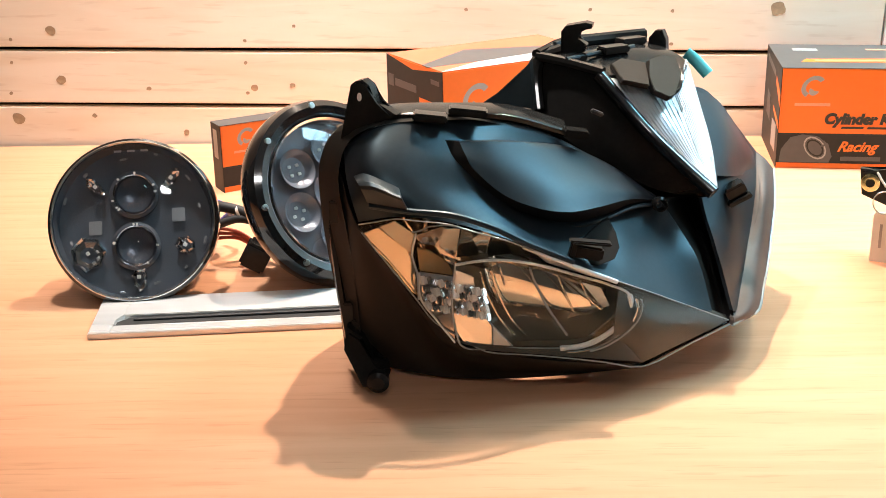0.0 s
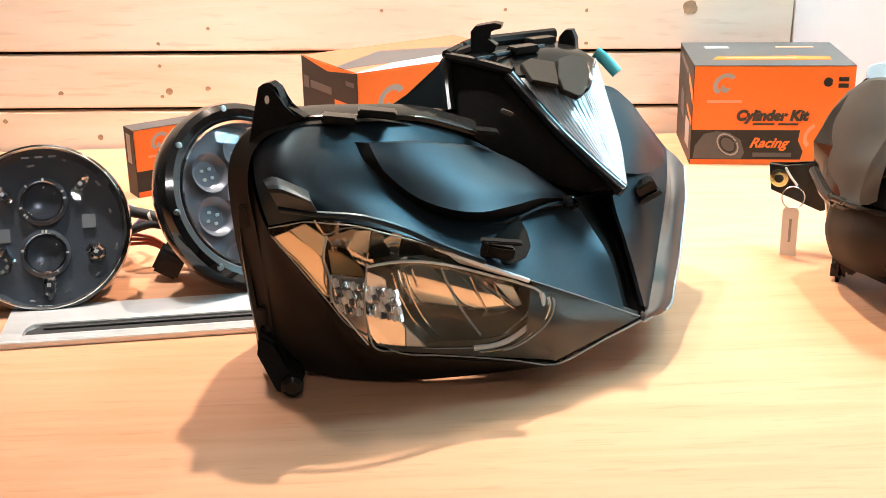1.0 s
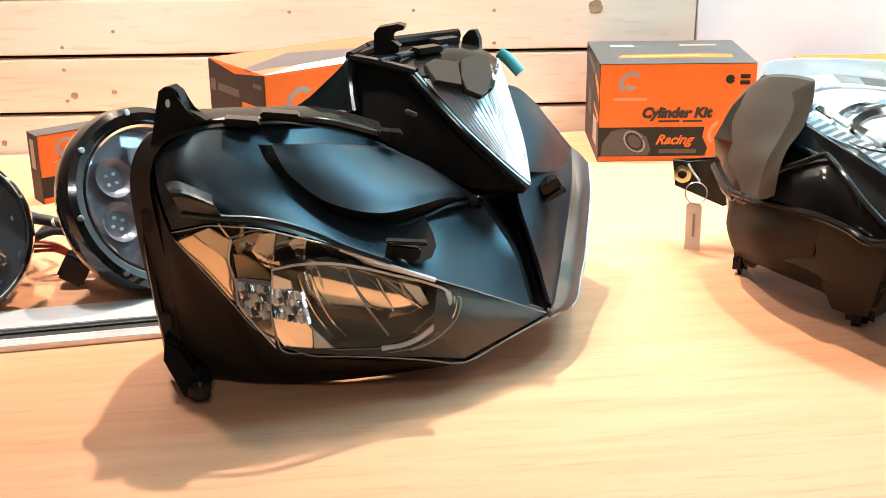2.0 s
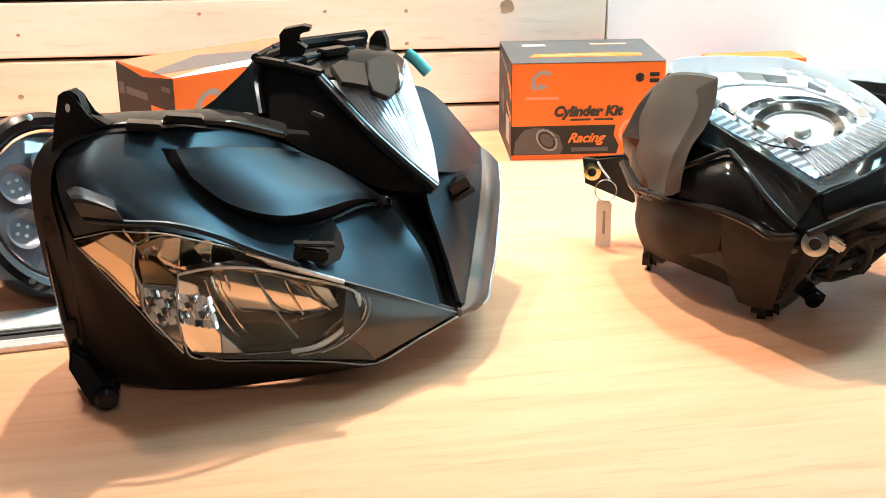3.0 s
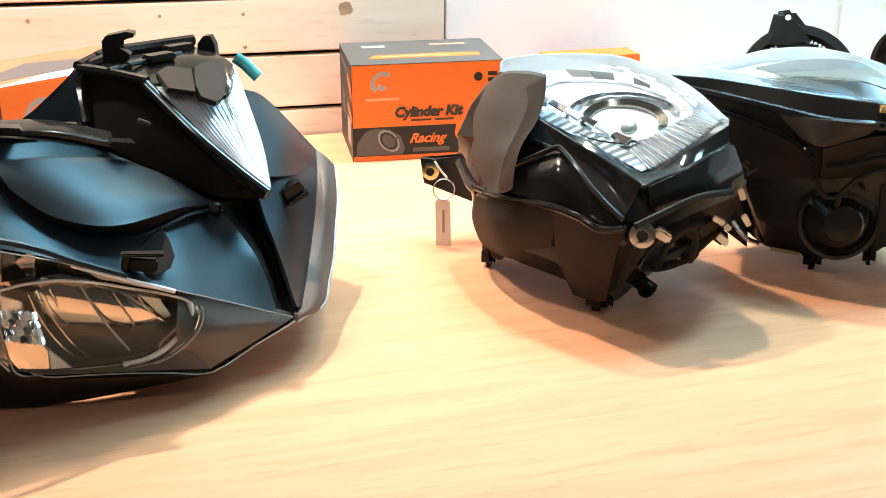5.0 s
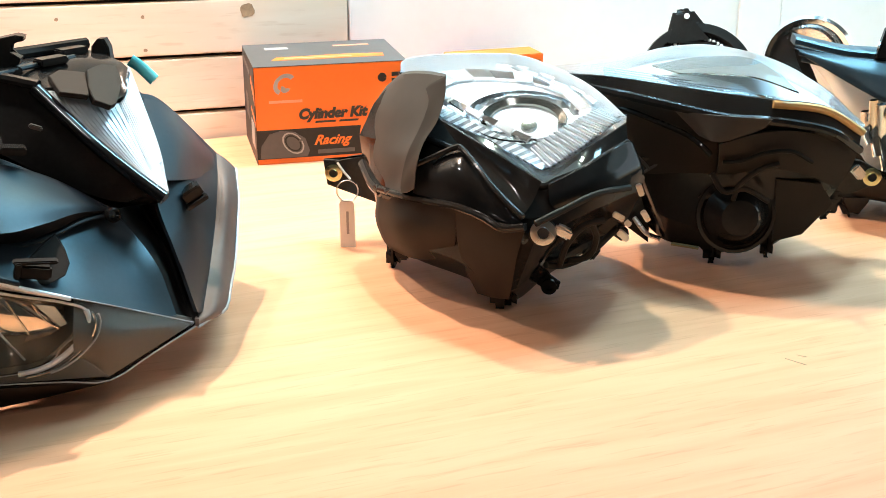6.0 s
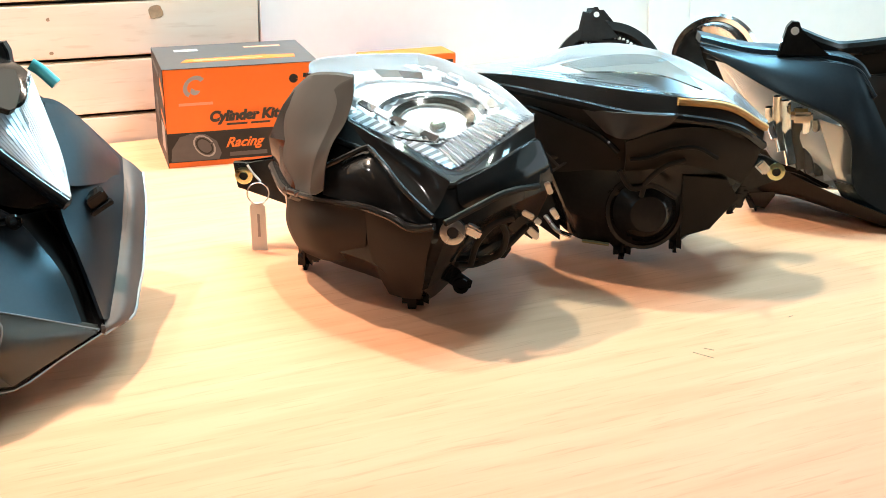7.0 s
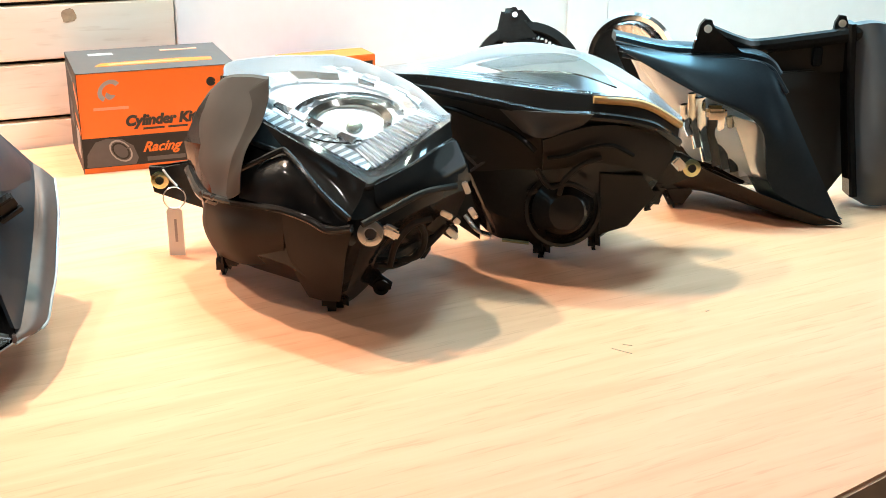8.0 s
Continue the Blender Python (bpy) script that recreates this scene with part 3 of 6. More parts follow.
            part("led_chip", brick_shape((0.003, 0.0022, 0.0012), (0.023 * math.cos(a), y + 0.023 * math.sin(a), -0.0025), 0.0004, Matrix.Rotation(a, 4, "Z")), LEDM, t, smooth=0)
    for k in range(3):
        part("moulded_mark", brick_shape((0.008, 0.0022, 0.0008), (-0.014 + 0.014 * k, 0.076, 0.004), 0.0002), GREYP, t, smooth=0)
    part("cover_glass", turned([(0.0845, 0.004), (0.070, 0.0085), (0.045, 0.0115), (0.02, 0.0128), (0, 0.0132)], 64), SMOKE, t, "domed smoked cover glass")


def ring_headlamp():
    """A lamp in a wide gloss black mounting ring, turned aside."""
    t = thing("ring_headlamp", (0.752, 1.262, 0.098), "round headlamp in a gloss black mounting ring", "headlamp", 42.0, tilt=64.0)
    part("mounting_ring", turned([(0.084, -0.034), (0.098, -0.032), (0.104, -0.022), (0.105, -0.008), (0.101, 0.003), (0.094, 0.007), (0.086, 0.004), (0.082, -0.006)], 72), GLOSSB, t)
    part("housing", turned([(0, -0.085), (0.04, -0.085), (0.065, -0.06), (0.083, -0.03), (0.083, -0.02)], 48), BLACK, t)
    part("inner_bezel", turned([(0.083, -0.004), (0.078, -0.012), (0.0, -0.014)], 48), HAZE, t)
    part("chrome_ring", turned([(0.0835, 0.001), (0.0815, 0.004), (0.079, 0.002), (0.0785, -0.003)], 72), CHROME, t)
    for k in range(6):
        a = 2 * math.pi * k / 6 + 0.3
        m = Matrix.Translation((0.048 * math.cos(a), 0.048 * math.sin(a), -0.016))
        p = part("led_bowl", turned([(0.022, 0.012), (0.016, 0.004), (0.006, 0.0), (0.0, 0.0)], 24, m), HAZE, t)
        for q in range(4):
            part("led_chip", brick_shape((0.0045, 0.0035, 0.002), m @ Vector((0.007 * math.cos(1.57 * q + a), 0.007 * math.sin(1.57 * q + a), 0.004)), 0.0006), LEDM, p, smooth=0)
    m = Matrix.Translation((0, 0, -0.016))
    p = part("led_bowl", turned([(0.024, 0.012), (0.017, 0.004), (0.006, 0), (0, 0)], 24, m), HAZE, t)
    for k in range(8):
        a = 2 * math.pi * k / 8
        part("screw", turned([(0.0035, 0.0), (0.0035, 0.003), (0, 0.0036)], 12, Matrix.Translation((0.0955 * math.cos(a), 0.0955 * math.sin(a), 0.0045))), STEEL, t)
    part("cover_glass", turned([(0.081, 0.0), (0.062, 0.007), (0.035, 0.011), (0, 0.012)], 64), SMOKE, t, "domed clear cover glass")


round_headlamp(), ring_headlamp()


def cables():
    t = thing("wiring_loom", (0.655, 1.30, 0.0), "black cable loop with plugs between the round lamps", "cable")
    part("sleeve", tube([(-0.075, 0.06, 0.052), (-0.045, 0.01, 0.066), (-0.015, 0.0, 0.062), (0.01, 0.0, 0.045), (0.028, 0.0, 0.02), (0.05, 0.02, 0.008), (0.10, 0.03, 0.006)], 0.0062, 8, 12), RUBBER, t)
    part("sleeve", tube([(-0.08, 0.05, 0.035), (-0.05, 0.0, 0.045), (-0.02, -0.005, 0.055), (0.0, 0.0, 0.05)], 0.005, 8, 12), RUBBER, t)
    part("plug", brick_shape((0.030, 0.026, 0.030), (0.004, -0.03, 0.020), 0.003, Matrix.Rotation(0.5, 4, "Y")), BLACK, t)
    part("plug_latch", brick_shape((0.012, 0.016, 0.010), (0.024, -0.03, 0.028), 0.002), BLACK, t)
    part("cable_tie", turned([(0.0075, -0.0015), (0.0075, 0.0015), (0.0066, 0.0015), (0.0066, -0.0015), (0.0075, -0.0015)], 20, pose(-0.018, 0, 0.062, 0, 70, 0)), PAPER, t)
    part("blue_wire", tube([(-0.075, 0.04, 0.062), (-0.05, 0.02, 0.068), (-0.035, 0.04, 0.05), (-0.05, 0.06, 0.03)], 0.004, 8, 8), BLUEP, t)
    for k in range(3):
        part("red_wire", tube([(-0.08, 0.02, 0.02 + 0.006 * k), (-0.05, 0.0, 0.03 + 0.006 * k), (-0.022, 0.01, 0.026 + 0.004 * k), (0.0, 0.02, 0.006 + 0.003 * k)], 0.0022, 8, 8), REDP, t)


def metal_frame():
    """A flat aluminium surround with a long dark slot, its near left corner at the place."""
    t = thing("aluminium_frame", (0.517, 1.086, 0.0), "brushed aluminium flat frame with a dark recessed slot", "metal frame", 5.0)
    w, d, h = 0.42, 0.096, 0.006
    part("base_plate", brick_shape((w, d, 0.002), (w / 2, d / 2, 0.001), 0.0004), ALU, t, smooth=0)
    part("front_rail", brick_shape((w - 0.02, 0.020, h), (w / 2 + 0.01, 0.010, h / 2), 0.0008), ALU, t, smooth=0)
    part("back_rail", brick_shape((w - 0.02, 0.050, h), (w / 2 + 0.01, 0.071, h / 2), 0.0008), ALU, t, smooth=0)
    part("end_rail", slab([(0.0, 0, 0), (0.022, 0, 0), (0.022, 0.034, 0), (0.030, 0.047, 0), (0.030, d, 0), (0.0, d, 0)], (0, 0, h + 0.0004), 0.0006), ALU, t, smooth=0)
    part("slot_liner", slab([(0.022, 0.021, 0.0023), (w - 0.02, 0.021, 0.0023), (w - 0.02, 0.045, 0.0023), (0.036, 0.045, 0.0023), (0.024, 0.034, 0.0023)], (0, 0, 0.0012), 0), RUBBER, t, smooth=0)
    part("slot_lip", tube([(0.04, 0.036, 0.0045), (0.2, 0.0365, 0.0047), (w - 0.03, 0.0365, 0.0045)], 0.0014, 6, 8), RUBBER, t)


cables(), metal_frame()


# ---- the large twin headlight ----
def bush(parent, name, at, axis_rx, axis_rz, r=0.009, mat=None):
    """A pressed metal sleeve with a flange round a hole."""
    m = pose(*at, axis_rx, 0, axis_rz)
    # Black disc in place of the shade inside the hole.
    part(name + "_hole", turned([(r * 0.46, 0.0012), (0, 0.0012)], 20, m), RUBBER, parent)
    return part(name, turned([(r * 0.45, 0.004), (r * 0.45, 0.0), (r, 0.0), (r, 0.0018), (r * 0.7, 0.0026), (r * 0.5, 0.0026), (r * 0.45, 0.004)], 28, m), mat or STEEL, parent)


FAIRING = [
    [(-0.212, 0.000, 0.217), (-0.210, -0.015, 0.197), (-0.205, -0.030, 0.181), (-0.199, -0.035, 0.161)],
    [(-0.186, 0.000, 0.234), (-0.188, -0.030, 0.211), (-0.179, -0.045, 0.191), (-0.166, -0.050, 0.170)],
    [(-0.147, 0.010, 0.238), (-0.150, -0.020, 0.215), (-0.142, -0.040, 0.191), (-0.124, -0.055, 0.167)],
    [(-0.088, 0.035, 0.231), (-0.094, -0.000, 0.206), (-0.085, -0.020, 0.176), (-0.072, -0.050, 0.149)],
    [(-0.036, 0.055, 0.214), (-0.038, 0.020, 0.179), (-0.030, -0.000, 0.148), (-0.013, -0.042, 0.121)],
    [(0.017, 0.070, 0.182), (0.020, 0.045, 0.154), (0.027, 0.010, 0.128), (0.043, -0.028, 0.094)],
    [(0.060, 0.067, 0.155), (0.064, 0.052, 0.132), (0.072, 0.026, 0.108), (0.083, -0.012, 0.073)],
    [(0.074, 0.068, 0.145), (0.092, 0.055, 0.120), (0.107, 0.030, 0.095), (0.116, 0.002, 0.057)]]
LOBE = [
    [(-0.112, -0.004, 0.222), (-0.084, 0.004, 0.220), (-0.054, 0.020, 0.214), (-0.016, 0.046, 0.202), (0.016, 0.060, 0.186), (0.043, 0.066, 0.168), (0.071, 0.068, 0.146)],
    [(-0.106, -0.013, 0.211), (-0.080, -0.014, 0.200), (-0.048, -0.008, 0.189), (-0.017, 0.004, 0.181), (0.014, 0.020, 0.173), (0.043, 0.040, 0.163), (0.071, 0.066, 0.146)],
    [(-0.100, -0.018, 0.201), (-0.075, -0.026, 0.181), (-0.046, -0.028, 0.169), (-0.018, -0.022, 0.163), (0.011, -0.002, 0.161), (0.041, 0.030, 0.157), (0.071, 0.065, 0.145)]]
LENS = [
    [(-0.199, -0.036, 0.159), (-0.198, -0.036, 0.155), (-0.197, -0.036, 0.152)],
    [(-0.166, -0.052, 0.169), (-0.167, -0.050, 0.142), (-0.166, -0.045, 0.114)],
    [(-0.124, -0.058, 0.166), (-0.129, -0.060, 0.120), (-0.135, -0.045, 0.071)],
    [(-0.072, -0.055, 0.149), (-0.082, -0.068, 0.102), (-0.091, -0.050, 0.045)],
    [(-0.013, -0.046, 0.121), (-0.019, -0.062, 0.085), (-0.022, -0.050, 0.038)],
    [(0.054, -0.025, 0.089), (0.049, -0.045, 0.064), (0.048, -0.046, 0.027)],
    [(0.130, -0.001, 0.051), (0.130, -0.002, 0.049), (0.131, -0.004, 0.048)]]
LOWER = [
    [(-0.217, 0.000, 0.198), (-0.217, 0.000, 0.119), (-0.214, 0.000, 0.042), (-0.204, 0.000, 0.013)],
    [(-0.201, -0.030, 0.156), (-0.194, -0.030, 0.114), (-0.181, -0.020, 0.056), (-0.173, 0.000, 0.006)],
    [(-0.168, -0.045, 0.114), (-0.153, -0.030, 0.071), (-0.139, -0.015, 0.025), (-0.132, -0.012, 0.003)],
    [(-0.135, -0.046, 0.070), (-0.121, -0.045, 0.047), (-0.101, -0.020, 0.019), (-0.080, -0.018, 0.003)],
    [(-0.091, -0.050, 0.044), (-0.071, -0.045, 0.036), (-0.039, -0.020, 0.012), (-0.018, -0.014, 0.004)],
    [(0.048, -0.046, 0.026), (0.044, -0.040, 0.023), (0.044, -0.010, 0.008), (0.034, -0.004, 0.004)]]
RIM = [(-0.215, 0.000, 0.036), (-0.223, 0.005, 0.101), (-0.226, 0.010, 0.158), (-0.220, 0.010, 0.205), (-0.204, 0.010, 0.231), (-0.172, 0.015, 0.240), (-0.118, 0.030, 0.237), (-0.068, 0.045, 0.231), (-0.015, 0.065, 0.211), (0.006, 0.070, 0.200)]
TAB = [(-0.216, 0.004, 0.222), (-0.205, 0.004, 0.271), (-0.201, 0.004, 0.274), (-0.195, 0.004, 0.275), (-0.189, 0.004, 0.270), (-0.184, 0.004, 0.253), (-0.167, 0.004, 0.244)]
FOOT = [(-0.216, -0.020, 0.056), (-0.218, -0.030, 0.038), (-0.202, -0.035, 0.003), (-0.192, -0.035, 0.001), (-0.180, -0.035, 0.010), (-0.182, -0.030, 0.019), (-0.194, -0.030, 0.022), (-0.202, -0.020, 0.045)]
CHANNEL = [
    [(0.074, 0.070, 0.143), (0.093, 0.057, 0.118), (0.108, 0.032, 0.093), (0.117, 0.004, 0.055), (0.131, 0.003, 0.048)],
    [(0.104, 0.120, 0.129), (0.115, 0.095, 0.106), (0.123, 0.060, 0.084), (0.130, 0.022, 0.050), (0.133, 0.008, 0.047)],
    [(0.117, 0.088, 0.139), (0.122, 0.064, 0.116), (0.128, 0.036, 0.093), (0.135, 0.006, 0.058), (0.135, 0.003, 0.053)]]
RFAIR = [
    [(0.116, 0.160, 0.232), (0.117, 0.088, 0.145), (0.125, 0.048, 0.105), (0.135, 0.004, 0.058)],
    [(0.145, 0.190, 0.213), (0.152, 0.130, 0.154), (0.148, 0.080, 0.095), (0.140, 0.015, 0.053)],
    [(0.202, 0.230, 0.144), (0.192, 0.180, 0.118), (0.173, 0.120, 0.081), (0.146, 0.030, 0.050)]]
RLENS = [
    [(0.202, 0.230, 0.144), (0.192, 0.180, 0.118), (0.173, 0.120, 0.081), (0.145, 0.030, 0.053), (0.135, -0.000, 0.053)],
    [(0.211, 0.225, 0.137), (0.200, 0.170, 0.115), (0.182, 0.110, 0.073), (0.157, 0.030, 0.052), (0.135, -0.002, 0.050)],
    [(0.222, 0.230, 0.124), (0.215, 0.190, 0.099), (0.194, 0.120, 0.057), (0.169, 0.045, 0.041), (0.134, -0.001, 0.046)]]
POSL = [
    [(0.025, 0.110, 0.251), (0.060, 0.085, 0.210), (0.091, 0.060, 0.181), (0.118, 0.040, 0.161)],
    [(0.057, 0.115, 0.243), (0.078, 0.085, 0.212), (0.099, 0.060, 0.184), (0.118, 0.038, 0.163)],
    [(0.095, 0.125, 0.231), (0.101, 0.095, 0.212), (0.110, 0.065, 0.185), (0.119, 0.038, 0.163)]]
POSR = [
    [(0.095, 0.125, 0.231), (0.101, 0.095, 0.212), (0.110, 0.065, 0.185), (0.119, 0.038, 0.163)],
    [(0.103, 0.140, 0.242), (0.111, 0.110, 0.216), (0.117, 0.075, 0.187), (0.121, 0.042, 0.162)],
    [(0.111, 0.160, 0.256), (0.119, 0.120, 0.219), (0.124, 0.085, 0.190), (0.124, 0.048, 0.162)]]
POSHOUSE_SIDE = [
    [(-0.037, 0.150, 0.263), (0.020, 0.115, 0.253), (0.060, 0.087, 0.209), (0.092, 0.062, 0.180), (0.119, 0.042, 0.158)],
    [(-0.038, 0.150, 0.248), (0.015, 0.110, 0.229), (0.050, 0.085, 0.191), (0.090, 0.065, 0.169), (0.117, 0.045, 0.154)],
    [(-0.034, 0.130, 0.214), (-0.012, 0.100, 0.196), (0.035, 0.085, 0.169), (0.072, 0.075, 0.152), (0.113, 0.070, 0.145)]]
POSHOUSE_TOP = [
    [(-0.037, 0.150, 0.263), (-0.010, 0.135, 0.258), (0.022, 0.113, 0.253)],
    [(-0.011, 0.190, 0.265), (0.025, 0.160, 0.262), (0.060, 0.130, 0.248)],
    [(0.032, 0.220, 0.264), (0.072, 0.180, 0.263), (0.096, 0.128, 0.234)],
    [(0.075, 0.240, 0.264), (0.103, 0.200, 0.258), (0.112, 0.160, 0.254)]]
LOBE_WALL = [
    [(-0.112, -0.004, 0.222), (-0.106, -0.013, 0.211), (-0.100, -0.018, 0.201), (-0.075, -0.026, 0.181), (-0.046, -0.028, 0.169), (-0.018, -0.022, 0.163), (0.011, -0.002, 0.161), (0.041, 0.030, 0.157), (0.071, 0.065, 0.145)],
    [(-0.143, 0.008, 0.223), (-0.133, -0.006, 0.208), (-0.121, -0.004, 0.190), (-0.088, -0.000, 0.162), (-0.049, 0.002, 0.148), (-0.014, 0.008, 0.143), (0.017, 0.022, 0.145), (0.045, 0.044, 0.148), (0.072, 0.068, 0.143)]]
FLANGE = [
    [(-0.220, 0.012, 0.015), (-0.224, 0.012, 0.065), (-0.233, 0.014, 0.125), (-0.237, 0.016, 0.178), (-0.234, 0.016, 0.205), (-0.223, 0.016, 0.225), (-0.204, 0.016, 0.237), (-0.172, 0.022, 0.240), (-0.128, 0.032, 0.238), (-0.088, 0.046, 0.233), (-0.041, 0.070, 0.212)],
    [(-0.203, -0.012, 0.039), (-0.206, -0.014, 0.097), (-0.212, -0.014, 0.151), (-0.217, -0.010, 0.185), (-0.214, -0.007, 0.210), (-0.205, -0.002, 0.225), (-0.190, -0.002, 0.234), (-0.167, 0.003, 0.238), (-0.125, 0.013, 0.237), (-0.087, 0.030, 0.231), (-0.042, 0.060, 0.209)]]
SHELL = [(-0.220, 0.030, 0.189), (-0.212, 0.030, 0.223), (-0.148, 0.040, 0.232), (-0.067, 0.060, 0.212), (-0.030, 0.160, 0.196), (0.010, 0.200, 0.250), (0.076, 0.250, 0.260), (0.121, 0.180, 0.228), (0.200, 0.240, 0.143), (0.219, 0.220, 0.108), (0.170, 0.060, 0.034), (0.133, 0.010, 0.043), (0.056, 0.000, 0.005), (-0.079, 0.010, -0.005), (-0.173, 0.000, 0.010), (-0.215, 0.020, 0.030)]
BOWL = [Vector(p) for p in [(-0.117, -0.046, 0.126), (-0.095, -0.048, 0.130), (-0.071, -0.048, 0.130), (-0.042, -0.044, 0.123), (-0.012, -0.036, 0.111), (0.016, -0.030, 0.100), (0.035, -0.028, 0.089), (0.033, -0.032, 0.072), (0.019, -0.036, 0.058), (-0.001, -0.040, 0.048), (-0.026, -0.042, 0.045), (-0.071, -0.044, 0.047), (-0.108, -0.046, 0.048), (-0.117, -0.048, 0.065), (-0.120, -0.050, 0.095)]]


def fluted_bowl(parent, at, rx, rz, rad, depth, squash, mat, name="reflector_bowl", flutes=9):
    """A stepped parabolic dish: vertical flutes break it into bands."""
    bm = bmesh.new()
    m = pose(*at, rx, 0, rz) @ Matrix.Diagonal((1, squash, 1, 1))
    n, k = 48, 10
    rings = []
    for i in range(k + 1):
        r = rad * i / k
        ring = []
        for j in range(n):
            a = 2 * math.pi * j / n
            x = r * math.cos(a)
            step = 0.0035 * math.sin(x / rad * flutes * 1.57) * (i / k)
            ring.append(bm.verts.new(m @ Vector((x, r * math.sin(a), depth * ((i / k) ** 2 - 1) + step))))
        rings.append(ring)
    for p, q in zip(rings, rings[1:]):
        for j in range(n):
            bm.faces.new((p[j], p[(j + 1) % n], q[(j + 1) % n], q[j]))
    bmesh.ops.remove_doubles(bm, verts=bm.verts, dist=1e-5)
    return part(name, bm, mat, parent, smooth=25)


def large_headlight():
    t = thing("twin_headlight", (1.0, 1.0, 0.0), "large black motorcycle twin headlight with clear lenses", "headlight")
    part("upper_fairing", sheet(FAIRING, 0.0035, 7), SATIN, t, "satin black upper cover")
    blade = part("blade_cover", sheet(LOBE, 0.004, 7), SATIN, t, "raised blade shaped satin cover")
    # Same plastic as the blade; matt black puts the overhang's shade in.
    part("blade_wall", sheet(LOBE_WALL, 0.003, 7), MATT, blade, "wall under the blade, its shade put in as matt black")
    part("blade_lip", tube([Vector(p) + Vector((0.001, -0.003, -0.002)) for p in LOBE_WALL[1][2:]], 0.0022, 6, 8), SATIN, blade)
    part("cover_lip", tube([(-0.188, -0.046, 0.179), (-0.156, -0.056, 0.177), (-0.119, -0.060, 0.174), (-0.085, -0.058, 0.162), (-0.053, -0.052, 0.144), (-0.016, -0.046, 0.126)], 0.0028, 6, 8), SATIN, t)
    part("mounting_flange", sheet(FLANGE, 0.006, 5), SOFTB, t, "flat flange round the cover")
    part("lower_housing", sheet(LOWER, 0.004, 6), SOFTB, t)
    part("centre_channel", sheet(CHANNEL, 0.004, 6), MATT, t, "dark centre channel")
    part("far_fairing", sheet(RFAIR, 0.004, 6, (-0.7, 0.7, 0)), SATIN, t)
    part("far_blade", sheet([[(0.118, 0.153, 0.228), (0.148, 0.183, 0.208), (0.194, 0.223, 0.145)], [(0.115, 0.114, 0.201), (0.148, 0.146, 0.187), (0.192, 0.206, 0.137)], [(0.118, 0.076, 0.166), (0.146, 0.114, 0.153), (0.184, 0.190, 0.132)]], 0.006, 6, (-0.7, 0.7, 0), lift=0.004), SATIN, t)
    part("far_lens", sheet(RLENS, 0.004, 5, (-0.8, 0.5, 0), lift=0.0), PINKG, t, "greyish pink tinted lens of the far lamp")
    outer = [Vector(p) for p in RLENS[2]]
    part("far_lens_edge", tube(spline(outer, 2, True), 0.0016, 3, 8), EDGE, t)
    # back shell
    rear = [Vector(p) for p in SHELL]
    mid = sum(rear, Vector()) / len(rear)
    rings = [rear]
    for push, scale in ((0.03, 1.0), (0.085, 0.86), (0.115, 0.6)):
        rings.append([mid + (p - mid) * scale + Vector((-0.35 * push, 0.94 * push, 0)) for p in rear])
    for r in rings:
        for p in r:
            p.z = max(p.z, 0.006)
    part("back_shell", loft(rings, False, True), BLACK, t)
    # clear lens with what lies behind it
    part("inner_liner", sheet(LENS, 0.002, 6, lift=-0.040, straight=True), PALETAN, t)
    tail = [[Vector(p) for p in c] for c in LENS[4:]]
    tail[0] = [(tail[0][k] * 0.4 + tail[1][k] * 0.6) for k in range(3)]
    part("inner_bezel", sheet(tail, 0.004, 6, lift=-0.008, straight=True), BEZEL, t, "grey tail of the lamp behind the lens")
    turn_pocket(t)
    lens = part("lens", sheet(LENS, 0.0028, 7, lift=0.001, straight=True), GLASS, t, "clear polycarbonate lens")
    edge = [c[0] for c in LENS] + [c[-1] for c in reversed(LENS)]
    part("lens_edge", tube(spline(edge[:7], 2, True), 0.0006, 3, 8), EDGE, lens)
    part("lens_edge", tube(spline(edge[7:], 2, True), 0.0007, 3, 8), EDGE, lens)
    # mounting rim, ear and foot
    part("mounting_rim", band(RIM[:9], 0.032, 0.008), BLACK, t)
    ear = [Vector(p) for p in TAB]
    part("mounting_ear", slab(ear, (0.006, 0.014, 0), 0.002), BLACK, t)
    # White disc: the brightness seen through the hole is painted on.
    part("ear_hole_disc", turned([(0.0028, 0.0), (0.0028, 0.0012), (0, 0.0012)], 20, pose(-0.197, 0.0030, 0.261, 90, 0, 0) @ Matrix.Diagonal((0.7, 1.3, 1, 1))), PAPER, t, "pale disc in place of a hole through the ear")
    part("foot", slab([Vector(p) for p in FOOT], (0.004, 0.022, 0.002), 0.003), BLACK, t)
    part("foot_pin", turned([(0.010, 0.0), (0.010, 0.008), (0.006, 0.011), (0, 0.011)], 24, pose(-0.187, -0.035, 0.0125, 90, 0, 0)), BLACK, t)
    for x, y, z, s in ((-0.222, 0.0, 0.160, 1.0), (-0.214, -0.004, 0.066, 0.9), (-0.208, -0.004, 0.052, 0.7)):
        part("rim_catch", brick_shape((0.010 * s, 0.008, 0.020 * s), (x, y - 0.002, z), 0.0015), BLACK, t)
    for x, y, z, w in ((-0.137, 0.010, 0.241, 0.030), (-0.104, 0.020, 0.243, 0.034), (-0.006, 0.055, 0.213, 0.022)):
        part("rim_clip", brick_shape((w, 0.018, 0.007), (x, y, z), 0.0015, Matrix.Rotation(0.12, 4, "Y")), BLACK, t)
